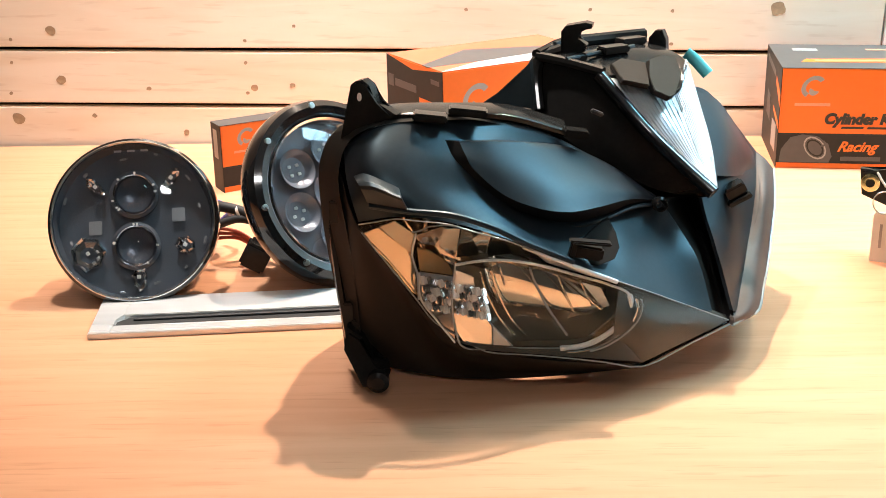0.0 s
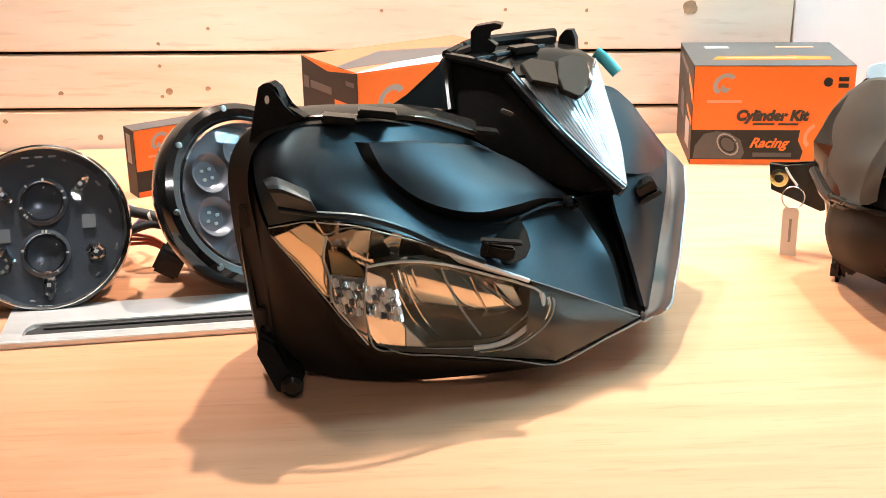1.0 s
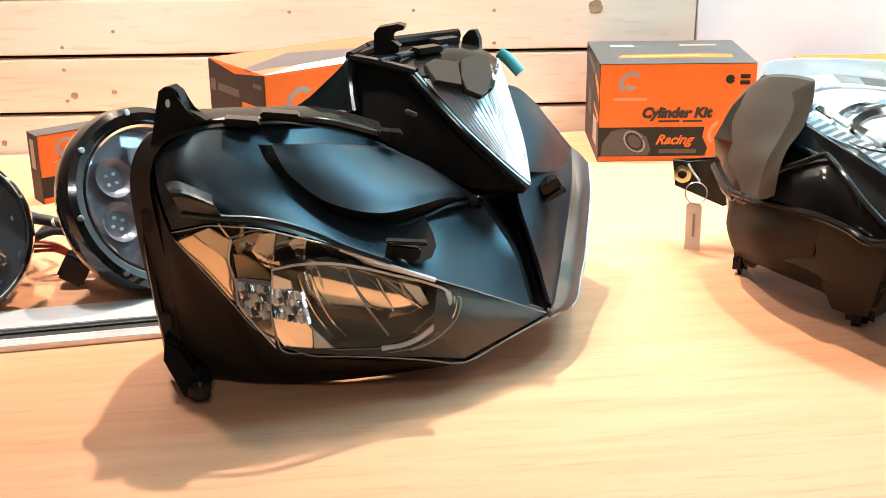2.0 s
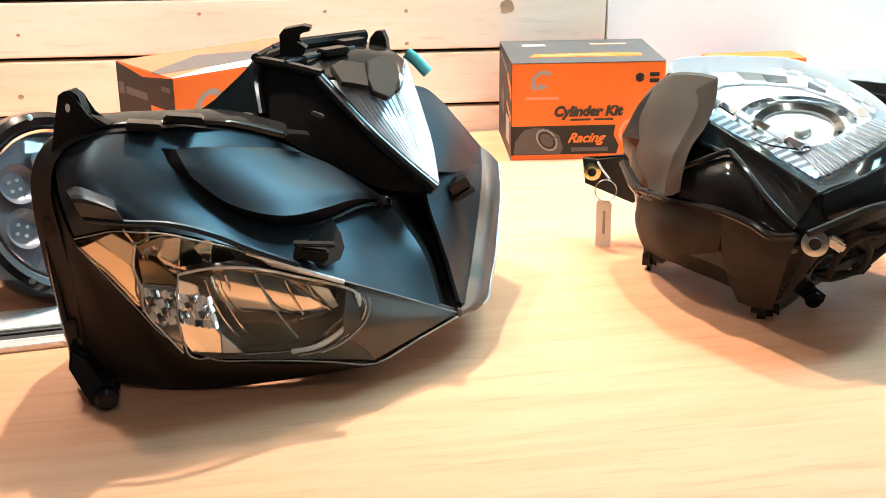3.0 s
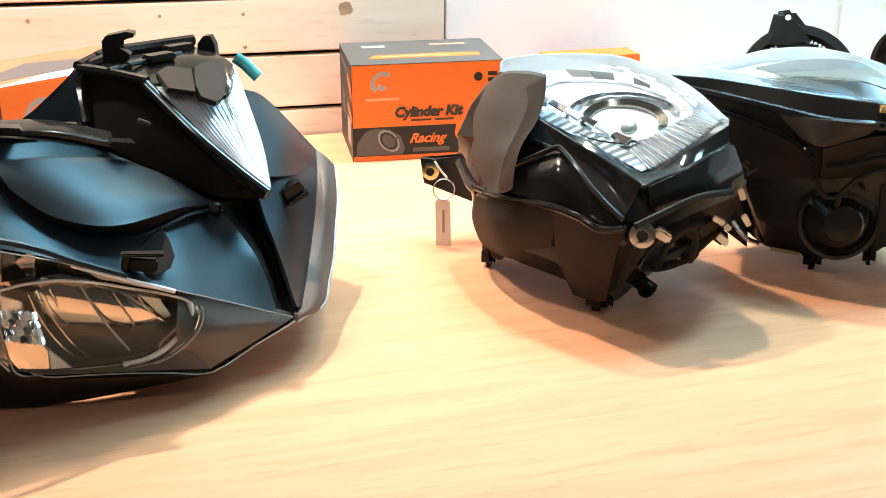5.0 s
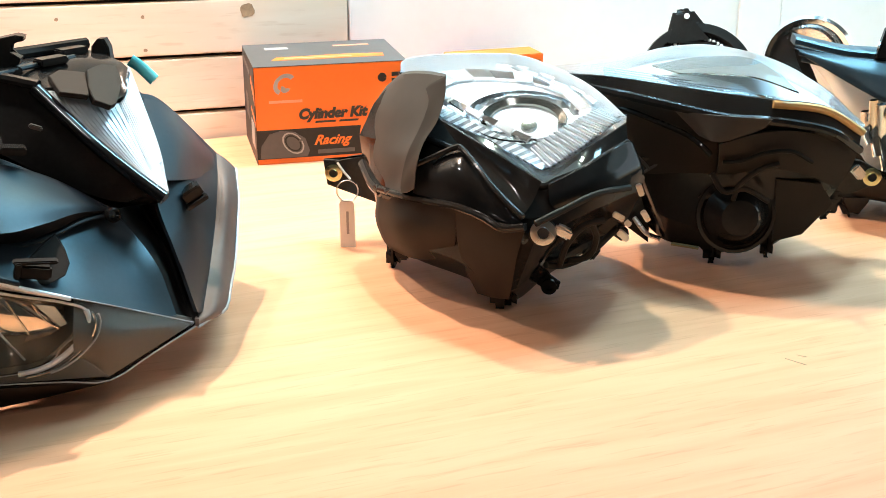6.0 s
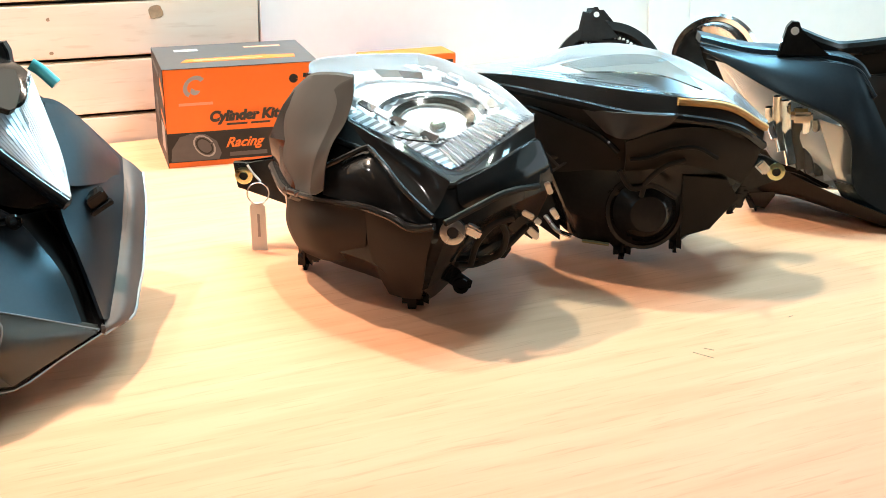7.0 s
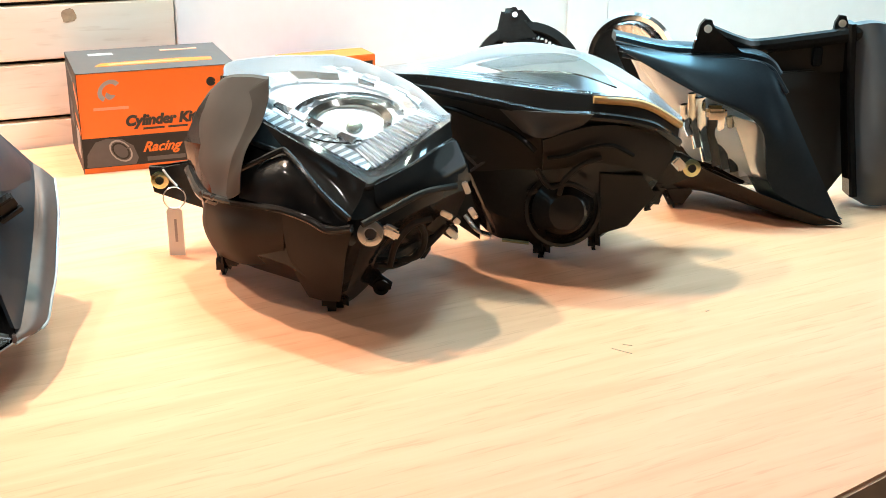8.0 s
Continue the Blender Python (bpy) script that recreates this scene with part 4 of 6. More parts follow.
    # clip on the cover, its pocket's shade, and the screw at the blade's end
    clip = part("cover_clip", brick_shape((0.026, 0.010, 0.012), (-0.002, -0.032, 0.130), 0.002, Matrix.Rotation(0.2, 4, "Y")), MATT, t)
    part("clip_tongue", brick_shape((0.036, 0.010, 0.003), (-0.001, -0.038, 0.141), 0.001, Matrix.Rotation(0.1, 4, "Y")), MATT, clip)
    part("clip_tongue", brick_shape((0.005, 0.010, 0.014), (-0.016, -0.040, 0.136), 0.001, Matrix.Rotation(0.25, 4, "Y")), MATT, clip)
    part("screw_boss", turned([(0.0035, 0.002), (0.0035, 0.0), (0.007, 0.0), (0.007, 0.006), (0.005, 0.008), (0.0035, 0.002)], 24, pose(0.072, 0.056, 0.144, 80, 0, 10)), BLACK, t)
    part("ledge", sheet([[(-0.202, -0.028, 0.199), (-0.190, -0.032, 0.204), (-0.163, -0.050, 0.194)],
        [(-0.196, -0.050, 0.198), (-0.183, -0.057, 0.199), (-0.160, -0.066, 0.191)],
        [(-0.190, -0.047, 0.182), (-0.175, -0.053, 0.181), (-0.156, -0.058, 0.179)]], 0.004, 4), SATIN, t, "small moulded step in the cover", smooth=20)
    # Raised black plate: shade of the hollow round the clip.
    part("pocket_shade", slab([(-0.021, -0.024, 0.124), (-0.010, -0.015, 0.131), (0.008, -0.001, 0.142), (0.019, 0.007, 0.148), (0.025, -0.006, 0.138), (0.027, -0.018, 0.128), (0.022, -0.027, 0.121), (0.007, -0.033, 0.117), (-0.011, -0.031, 0.118)], (0, 0.004, 0), 0.001), MATT, t, "dark plate in place of the shaded pocket round the clip")
    far_clip = part("cover_clip", brick_shape((0.020, 0.020, 0.012), (0.154, 0.110, 0.140), 0.002, Matrix.Rotation(-0.5, 4, "Y")), BLACK, t)
    part("clip_tongue", brick_shape((0.024, 0.012, 0.004), (0.157, 0.100, 0.133), 0.001, Matrix.Rotation(-0.5, 4, "Y")), BLACK, far_clip)
    # position lamp in the middle
    part("position_housing_side", sheet(POSHOUSE_SIDE, 0.004, 6), BLACK, t)
    top = part("position_housing_top", sheet(POSHOUSE_TOP, 0.004, 6, (0, 0, -1)), BLACK, t)
    part("top_rail", tube([(-0.036, 0.148, 0.266), (-0.008, 0.185, 0.270), (0.034, 0.214, 0.269), (0.080, 0.235, 0.269)], 0.006, 6, 8), BLACK, top)
    part("top_rail", tube([(-0.036, 0.148, 0.265), (-0.010, 0.134, 0.262), (0.024, 0.112, 0.256)], 0.005, 6, 8), BLACK, top)
    for x, y, z, w in ((-0.002, 0.145, 0.264, 0.026), (0.040, 0.168, 0.267, 0.030), (0.062, 0.205, 0.268, 0.030)):
        part("top_clip", brick_shape((w, 0.016, 0.007), (x, y, z), 0.0015, Matrix.Rotation(0.5, 4, "Z")), BLACK, top)
    part("centre_panel", slab([(0.070, 0.135, 0.263), (0.085, 0.155, 0.263), (0.097, 0.145, 0.263), (0.100, 0.125, 0.251), (0.090, 0.098, 0.237), (0.084, 0.092, 0.236), (0.070, 0.095, 0.242), (0.067, 0.110, 0.251)], (-0.002, 0.008, -0.006), 0.0008), SOFTB, top, "grey centre panel")
    part("side_panel", slab([(0.035, 0.138, 0.259), (0.046, 0.153, 0.261), (0.068, 0.143, 0.259), (0.067, 0.112, 0.250), (0.066, 0.098, 0.246), (0.041, 0.096, 0.252)], (-0.002, 0.008, -0.006), 0.0008), SOFTB, top, "grey panel over the lens")
    part("edge_rail", tube([(-0.009, 0.130, 0.265), (0.025, 0.160, 0.265), (0.063, 0.190, 0.265)], 0.0025, 5, 8), SATIN, top)
    for p in ((0.016, 0.085, 0.224), (-0.005, 0.085, 0.205)):
        part("side_tab", brick_shape((0.012, 0.006, 0.004), p, 0.001, Matrix.Rotation(0.4, 4, "Y")), DULL, t)
    part("hook", slab([(-0.013, 0.150, 0.262), (-0.013, 0.150, 0.288), (-0.009, 0.150, 0.293), (0.010, 0.150, 0.296), (0.017, 0.150, 0.294), (0.016, 0.150, 0.290), (0.004, 0.150, 0.288), (0.002, 0.150, 0.280), (0.012, 0.150, 0.274), (0.010, 0.150, 0.268)], (0.004, 0.016, 0), 0.0015), BLACK, top)
    part("far_ear", slab([(0.080, 0.220, 0.250), (0.082, 0.220, 0.268), (0.088, 0.220, 0.275), (0.095, 0.220, 0.275), (0.099, 0.220, 0.266), (0.100, 0.220, 0.250)], (0.006, 0.012, 0), 0.002), BLACK, top)
    part("bracket_arm", slab([(-0.101, 0.075, 0.230), (-0.076, 0.085, 0.243), (-0.054, 0.100, 0.260), (-0.044, 0.120, 0.266), (-0.040, 0.110, 0.221), (-0.049, 0.100, 0.227), (-0.071, 0.085, 0.228)], (0.003, 0.008, 0), 0.001), MATT, t)
    for rows in (POSL, POSR):
        ref = part("position_reflector", sheet(rows, 0.002, 6, lift=-0.006), PEARL, t)
        for r in surface(rows, 6):
            part("reflector_rib", tube([p + Vector((0, 0.0055, 0)) for p in r[::6]], 0.0008, 4, 6), PEARL, ref)
    part("position_lens", sheet(POSL, 0.0025, 6), RIPPLE, t, "clear wedge shaped position lens")
    part("position_lens", sheet(POSR, 0.0025, 6), RIPPLE, t, "clear wedge shaped position lens")
    part("position_frame", tube([c for c in POSHOUSE_SIDE[0]][1:], 0.0066, 6, 12), GLOSSB, t)
    part("housing_shoulder", tube([(-0.036, 0.125, 0.217), (-0.038, 0.140, 0.243), (-0.034, 0.150, 0.260), (-0.012, 0.165, 0.266)], 0.0075, 6, 10), PIANO, t)
    part("tape_strip", tube([(0.117, 0.200, 0.256), (0.126, 0.197, 0.249), (0.138, 0.189, 0.236)], 0.006, 5, 10, 0.4), TEAL, t, "strip of teal tape")


def turn_pocket(t):
    """Tan side facets, the bright fluted corner and the main bowl behind the lens."""
    def facet(name, pts, mat, deep=0.003):
        return part(name, slab([Vector(p) for p in pts], (0, deep, 0), 0.0006), mat, t, smooth=20)

    # Facet tones stand in for reflections of the table and the room.
    facet("turn_reflector", [(-0.181, -0.040, 0.158), (-0.168, -0.042, 0.164), (-0.151, -0.038, 0.150), (-0.153, -0.030, 0.129), (-0.160, -0.032, 0.134)], TANREF)
    facet("turn_reflector", [(-0.197, -0.032, 0.149), (-0.182, -0.036, 0.156), (-0.154, -0.026, 0.127), (-0.152, -0.020, 0.106), (-0.149, -0.028, 0.088), (-0.173, -0.032, 0.108), (-0.193, -0.032, 0.131)], TANREF)
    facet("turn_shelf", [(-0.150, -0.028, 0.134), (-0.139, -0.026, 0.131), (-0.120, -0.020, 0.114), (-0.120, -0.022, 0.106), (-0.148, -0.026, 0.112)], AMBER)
    facet("turn_reflector", [(-0.149, -0.040, 0.150), (-0.128, -0.044, 0.159), (-0.123, -0.044, 0.158), (-0.134, -0.034, 0.138), (-0.147, -0.032, 0.139)], PALETAN)
    facet("upper_facet", [(-0.126, -0.044, 0.157), (-0.112, -0.045, 0.158), (-0.117, -0.034, 0.127), (-0.131, -0.034, 0.137)], PALETAN)
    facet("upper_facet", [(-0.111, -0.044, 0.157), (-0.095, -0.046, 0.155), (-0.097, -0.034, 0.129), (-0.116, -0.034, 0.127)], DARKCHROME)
    facet("upper_facet", [(-0.103, -0.048, 0.149), (-0.092, -0.048, 0.156), (-0.086, -0.047, 0.152), (-0.091, -0.040, 0.132), (-0.097, -0.040, 0.137)], PALETAN)
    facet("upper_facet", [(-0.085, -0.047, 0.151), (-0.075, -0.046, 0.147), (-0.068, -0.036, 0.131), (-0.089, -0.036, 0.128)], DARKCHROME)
    facet("upper_facet", [(-0.075, -0.046, 0.147), (-0.057, -0.045, 0.140), (-0.042, -0.036, 0.124), (-0.067, -0.038, 0.131)], PALETAN)
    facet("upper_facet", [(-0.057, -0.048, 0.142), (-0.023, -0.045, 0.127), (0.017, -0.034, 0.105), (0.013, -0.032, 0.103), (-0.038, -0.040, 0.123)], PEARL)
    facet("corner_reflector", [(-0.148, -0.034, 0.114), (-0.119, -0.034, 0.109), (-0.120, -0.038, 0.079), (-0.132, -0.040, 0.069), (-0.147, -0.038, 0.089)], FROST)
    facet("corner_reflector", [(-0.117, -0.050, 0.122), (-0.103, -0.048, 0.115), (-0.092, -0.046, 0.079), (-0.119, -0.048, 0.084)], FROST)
    facet("side_panel", [(-0.119, -0.050, 0.083), (-0.092, -0.048, 0.078), (-0.086, -0.048, 0.067), (-0.086, -0.048, 0.050), (-0.108, -0.048, 0.049), (-0.116, -0.050, 0.064)], PALETAN)
    facet("lower_panel", [(-0.134, -0.042, 0.075), (-0.120, -0.042, 0.081), (-0.118, -0.046, 0.054), (-0.127, -0.044, 0.065)], PALETAN)
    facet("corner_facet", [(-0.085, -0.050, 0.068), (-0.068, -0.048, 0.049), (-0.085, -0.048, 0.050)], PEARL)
    facet("bowl_glint", [(-0.007, -0.030, 0.101), (0.010, -0.028, 0.095), (0.019, -0.024, 0.076), (0.013, -0.022, 0.073)], FROST)
    facet("lower_floor", [(-0.068, -0.046, 0.053), (-0.017, -0.042, 0.051), (0.009, -0.036, 0.054), (-0.007, -0.044, 0.050), (-0.029, -0.045, 0.047), (-0.067, -0.046, 0.048)], DARKDISH)
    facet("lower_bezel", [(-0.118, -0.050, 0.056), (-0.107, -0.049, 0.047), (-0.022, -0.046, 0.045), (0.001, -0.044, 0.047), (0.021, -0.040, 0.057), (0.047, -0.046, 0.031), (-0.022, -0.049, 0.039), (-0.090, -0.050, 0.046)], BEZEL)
    rng = random.Random(5)
    for k in range(11):  # upright prisms added to mirror the window lamp; every third is painted white
        for row in range(4):
            x = -0.1450 + 0.0052 * k + 0.0012 * row
            z = 0.1100 - 0.0078 * row - 0.0008 * k + rng.uniform(-0.001, 0.001)
            turn = pose(0, 0, 0, rng.uniform(-28, -16), rng.uniform(-6, 10), rng.uniform(38, 48))
            part("corner_prism", brick_shape((0.0048, 0.004, rng.uniform(0.006, 0.0085)), (x, -0.0440 - 0.0008 * k, z), 0.0008, turn), CHROME if (k + row) % 3 else PEARL, t)
    # Thin pale rods paint the streaks of light along the dish and corner.
    part("streak_line", tube([(-0.102, -0.046, 0.113), (-0.100, -0.044, 0.092), (-0.090, -0.044, 0.073), (-0.068, -0.048, 0.049)], 0.0009, 5, 6), EDGE, t)
    part("streak_line", tube([(-0.096, -0.044, 0.118), (-0.090, -0.036, 0.094), (-0.078, -0.032, 0.068), (-0.066, -0.036, 0.055)], 0.0009, 5, 6), PALETAN, t)
    part("streak_line", tube([(-0.087, -0.044, 0.119), (-0.080, -0.034, 0.093), (-0.068, -0.030, 0.067), (-0.056, -0.036, 0.054)], 0.0009, 5, 6), PALETAN, t)
    part("streak_line", tube([(-0.079, -0.044, 0.121), (-0.074, -0.034, 0.101)], 0.0009, 5, 6), CHROME, t)
    part("streak_line", tube([(-0.053, -0.044, 0.120), (-0.048, -0.036, 0.104), (-0.035, -0.028, 0.075), (-0.019, -0.038, 0.054)], 0.0011, 5, 6), EDGE, t)
    part("streak_line", tube([(-0.028, -0.040, 0.111), (-0.021, -0.030, 0.091), (-0.013, -0.026, 0.072)], 0.0009, 5, 6), PALETAN, t)
    part("streak_line", tube([(-0.008, -0.036, 0.103), (0.001, -0.026, 0.083), (0.012, -0.026, 0.073)], 0.0009, 5, 6), PALETAN, t)
    part("streak_line", tube([(-0.148, -0.040, 0.116), (-0.147, -0.044, 0.093), (-0.132, -0.045, 0.071), (-0.118, -0.048, 0.053)], 0.0010, 5, 6), PEARL, t)
    part("streak_line", tube([(-0.150, -0.042, 0.152), (-0.154, -0.034, 0.130), (-0.150, -0.030, 0.110), (-0.149, -0.036, 0.089)], 0.0010, 5, 6), PEARL, t)
    part("streak_line", tube([(-0.153, -0.046, 0.155), (-0.146, -0.046, 0.156), (-0.138, -0.047, 0.160), (-0.124, -0.047, 0.161), (-0.112, -0.047, 0.158)], 0.0008, 5, 6), EDGE, t)
    # White rod paints the bright streak below the top edge.
    part("lens_streak", tube([(-0.059, -0.050, 0.142), (-0.043, -0.050, 0.135), (-0.013, -0.046, 0.121), (0.023, -0.038, 0.104)], 0.0022, 6, 8), PEARL, t, "white rod for the bright streak under the lens edge")
    # D shaped main bowl: rings shrink towards the bulb
    rim = spline(BOWL + BOWL[:1], 5)[:-1]
    centre = Vector((-0.034, 0.0, 0.086))
    rings = []
    for i in range(11):
        f = i / 10
        ring = []
        for p in rim:
            q = p.lerp(Vector((centre.x, p.y, centre.z)), f * 0.94)
            flute = 0.0035 * math.sin(q.x * 150) * math.sin(math.pi * f)
            ring.append(Vector((q.x, p.y + 0.040 * (1 - (1 - f) ** 2) + flute, q.z)))
        rings.append(ring)
    bowl = part("reflector_bowl", loft(rings, False, True), DARKDISH, t, smooth=50)
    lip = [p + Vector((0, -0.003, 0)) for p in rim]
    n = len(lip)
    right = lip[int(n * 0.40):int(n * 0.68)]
    # Rim rods in white and grey: the rim's highlights are painted on.
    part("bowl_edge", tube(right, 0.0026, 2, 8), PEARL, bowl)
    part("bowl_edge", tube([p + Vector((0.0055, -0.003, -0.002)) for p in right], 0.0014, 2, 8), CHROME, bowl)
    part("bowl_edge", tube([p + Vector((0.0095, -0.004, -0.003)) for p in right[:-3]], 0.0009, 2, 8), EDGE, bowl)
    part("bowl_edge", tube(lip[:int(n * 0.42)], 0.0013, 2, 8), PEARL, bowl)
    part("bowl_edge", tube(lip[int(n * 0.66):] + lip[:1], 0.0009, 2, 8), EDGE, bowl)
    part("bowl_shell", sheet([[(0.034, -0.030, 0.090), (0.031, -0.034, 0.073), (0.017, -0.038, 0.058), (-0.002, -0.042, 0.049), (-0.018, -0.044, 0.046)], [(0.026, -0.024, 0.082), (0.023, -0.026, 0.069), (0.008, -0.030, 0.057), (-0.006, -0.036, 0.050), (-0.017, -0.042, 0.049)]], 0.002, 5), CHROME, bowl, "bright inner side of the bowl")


large_headlight()


# ---- headlights on the far side of the table ----
L2_UPPER = [
    [(-0.127, 0.145, 0.213), (-0.075, 0.090, 0.215), (-0.076, 0.060, 0.188), (-0.016, 0.025, 0.169), (0.041, -0.020, 0.152), (0.080, 0.000, 0.170), (0.121, 0.030, 0.191)],
    [(-0.156, 0.140, 0.179), (-0.097, 0.080, 0.188), (-0.087, 0.040, 0.171), (-0.022, 0.000, 0.158), (0.039, -0.045, 0.148), (0.083, -0.020, 0.161), (0.123, 0.020, 0.176)],
    [(-0.174, 0.140, 0.141), (-0.122, 0.070, 0.150), (-0.097, 0.020, 0.137), (-0.040, -0.030, 0.135), (0.029, -0.070, 0.119), (0.088, -0.030, 0.141), (0.137, 0.020, 0.144)],
    [(-0.170, 0.140, 0.108), (-0.142, 0.070, 0.100), (-0.099, 0.020, 0.104), (-0.030, -0.030, 0.108), (0.026, -0.075, 0.101), (0.091, -0.030, 0.117), (0.141, 0.030, 0.122)]]
L2_LOWER = [
    [(-0.170, 0.140, 0.108), (-0.142, 0.070, 0.100), (-0.099, 0.020, 0.104), (-0.030, -0.030, 0.108), (0.026, -0.075, 0.101), (0.091, -0.030, 0.117), (0.141, 0.030, 0.122)],
    [(-0.158, 0.150, 0.085), (-0.142, 0.080, 0.062), (-0.103, 0.030, 0.054), (-0.044, -0.020, 0.053), (0.008, -0.040, 0.030), (0.059, -0.000, 0.065), (0.124, 0.050, 0.072)],
    [(-0.149, 0.160, 0.048), (-0.134, 0.100, 0.028), (-0.097, 0.060, 0.023), (-0.038, 0.020, 0.019), (0.008, -0.000, 0.003), (0.045, 0.030, 0.022), (0.087, 0.070, 0.039)]]
L2_LENS = [
    [(-0.127, 0.145, 0.214), (-0.075, 0.060, 0.189), (-0.016, 0.025, 0.170), (0.041, -0.020, 0.154)],
    [(-0.123, 0.160, 0.225), (-0.043, 0.080, 0.212), (0.018, 0.040, 0.195), (0.080, 0.000, 0.174)],
    [(-0.078, 0.180, 0.228), (0.003, 0.110, 0.224), (0.064, 0.070, 0.212), (0.111, 0.020, 0.196)],
    [(-0.007, 0.170, 0.232), (0.025, 0.150, 0.229), (0.081, 0.100, 0.215), (0.121, 0.035, 0.196)]]
L3_UPPER = [
    [(-0.191, 0.000, 0.215), (-0.130, -0.020, 0.217), (-0.063, -0.035, 0.212), (-0.008, -0.045, 0.207), (0.046, -0.045, 0.201), (0.104, -0.030, 0.192), (0.151, 0.000, 0.161)],
    [(-0.174, 0.000, 0.206), (-0.124, -0.025, 0.202), (-0.063, -0.045, 0.194), (-0.003, -0.055, 0.184), (0.052, -0.055, 0.181), (0.111, -0.035, 0.167), (0.150, 0.000, 0.138)],
    [(-0.143, 0.020, 0.179), (-0.105, -0.010, 0.164), (-0.055, -0.030, 0.153), (-0.011, -0.060, 0.158), (0.041, -0.050, 0.161), (0.101, -0.030, 0.143), (0.145, 0.000, 0.119)],
    [(-0.104, 0.030, 0.130), (-0.085, 0.000, 0.105), (-0.041, -0.020, 0.111), (0.008, -0.030, 0.114), (0.058, -0.030, 0.121), (0.098, -0.020, 0.111), (0.131, 0.000, 0.092)]]
L3_LOWER = [
    [(-0.104, 0.030, 0.130), (-0.085, 0.000, 0.105), (-0.041, -0.020, 0.111), (0.008, -0.030, 0.114), (0.058, -0.030, 0.121), (0.098, -0.020, 0.111), (0.131, 0.000, 0.092)],
    [(-0.084, 0.030, 0.076), (-0.065, 0.000, 0.058), (-0.033, -0.010, 0.048), (0.012, -0.015, 0.042), (0.057, -0.015, 0.049), (0.085, 0.000, 0.044), (0.124, 0.010, 0.075)],
    [(-0.076, 0.040, 0.031), (-0.051, 0.010, 0.020), (-0.019, 0.000, 0.020), (0.001, 0.000, 0.010), (0.053, 0.000, 0.023), (0.067, 0.000, 0.023), (0.097, 0.030, 0.034)]]
L3_LENS = [
    [(-0.191, 0.000, 0.217), (-0.130, -0.020, 0.218), (-0.063, -0.035, 0.213), (-0.009, -0.045, 0.208), (0.046, -0.045, 0.202), (0.104, -0.030, 0.193), (0.151, 0.000, 0.163)],
    [(-0.185, 0.050, 0.213), (-0.123, 0.050, 0.218), (-0.053, 0.040, 0.220), (0.005, 0.040, 0.219), (0.062, 0.030, 0.213), (0.112, 0.020, 0.199), (0.154, 0.005, 0.163)],
    [(-0.157, 0.100, 0.206), (-0.103, 0.100, 0.215), (-0.059, 0.120, 0.223), (-0.005, 0.120, 0.227), (0.054, 0.080, 0.222), (0.102, 0.040, 0.204), (0.155, 0.008, 0.164)]]
L4_FAIR = [
    [(-0.115, 0.060, 0.211), (-0.041, 0.035, 0.204), (0.034, 0.020, 0.200), (0.061, 0.018, 0.196), (0.077, 0.015, 0.184)],
    [(-0.110, 0.050, 0.209), (-0.036, 0.015, 0.191), (0.042, 0.000, 0.173), (0.074, 0.000, 0.160), (0.095, 0.002, 0.146)],
    [(-0.102, 0.045, 0.202), (-0.027, 0.000, 0.167), (0.053, -0.016, 0.138), (0.093, -0.018, 0.096), (0.129, -0.015, 0.076)],
    [(-0.100, 0.050, 0.200), (-0.022, 0.005, 0.162), (0.055, -0.018, 0.125), (0.074, -0.030, 0.049), (0.165, -0.034, 0.004)]]
L4_LENS = [
    [(-0.100, 0.050, 0.200), (-0.056, 0.020, 0.179), (-0.003, -0.005, 0.154), (0.052, -0.018, 0.128), (0.062, -0.025, 0.087), (0.071, -0.030, 0.052)],
    [(-0.073, 0.040, 0.171), (-0.040, 0.015, 0.141), (-0.001, -0.010, 0.112), (0.026, -0.020, 0.093), (0.047, -0.028, 0.073), (0.068, -0.030, 0.049)],
    [(-0.050, 0.035, 0.136), (-0.033, 0.020, 0.100), (-0.015, 0.010, 0.070), (0.012, 0.000, 0.062), (0.038, -0.015, 0.051), (0.061, -0.028, 0.043)]]
L4_BASE = [
    [(-0.046, 0.040, 0.091), (-0.014, 0.012, 0.068), (0.060, -0.028, 0.042), (0.164, -0.033, 0.003)],
    [(-0.040, 0.050, 0.028), (-0.000, 0.030, 0.030), (0.066, 0.000, 0.015), (0.132, -0.026, 0.000)],
    [(-0.017, 0.090, 0.011), (0.029, 0.090, 0.007), (0.092, 0.040, 0.002), (0.137, -0.010, -0.003)]]
L4_TOP = [(-0.114, 0.070, 0.218), (-0.052, 0.050, 0.208), (0.017, 0.040, 0.206), (0.068, 0.030, 0.198), (0.084, 0.020, 0.181)]


def core_points(rows, shift, low=0.78, back=0.10, narrow=0.7):
    """Points for the body behind the moulded walls."""
    pts = [Vector(p) for r in rows for p in r]
    mid = sum(pts, Vector()) / len(pts)
    out = []
    for p in pts:
        q = mid + (p - mid) * 0.88 + Vector((0, shift, 0))
        out += [q, Vector((mid.x + (q.x - mid.x) * narrow, q.y + back, mid.z + (q.z - mid.z) * low))]
    for q in out:
        q.z = max(q.z, 0.006)
    return out


def deck(parent, net_rows, mat, lift, steps=5, name="reflector_deck"):
    return part(name, sheet(net_rows, 0.002, steps, (0, 0.35, -0.94), lift=lift), mat, parent)


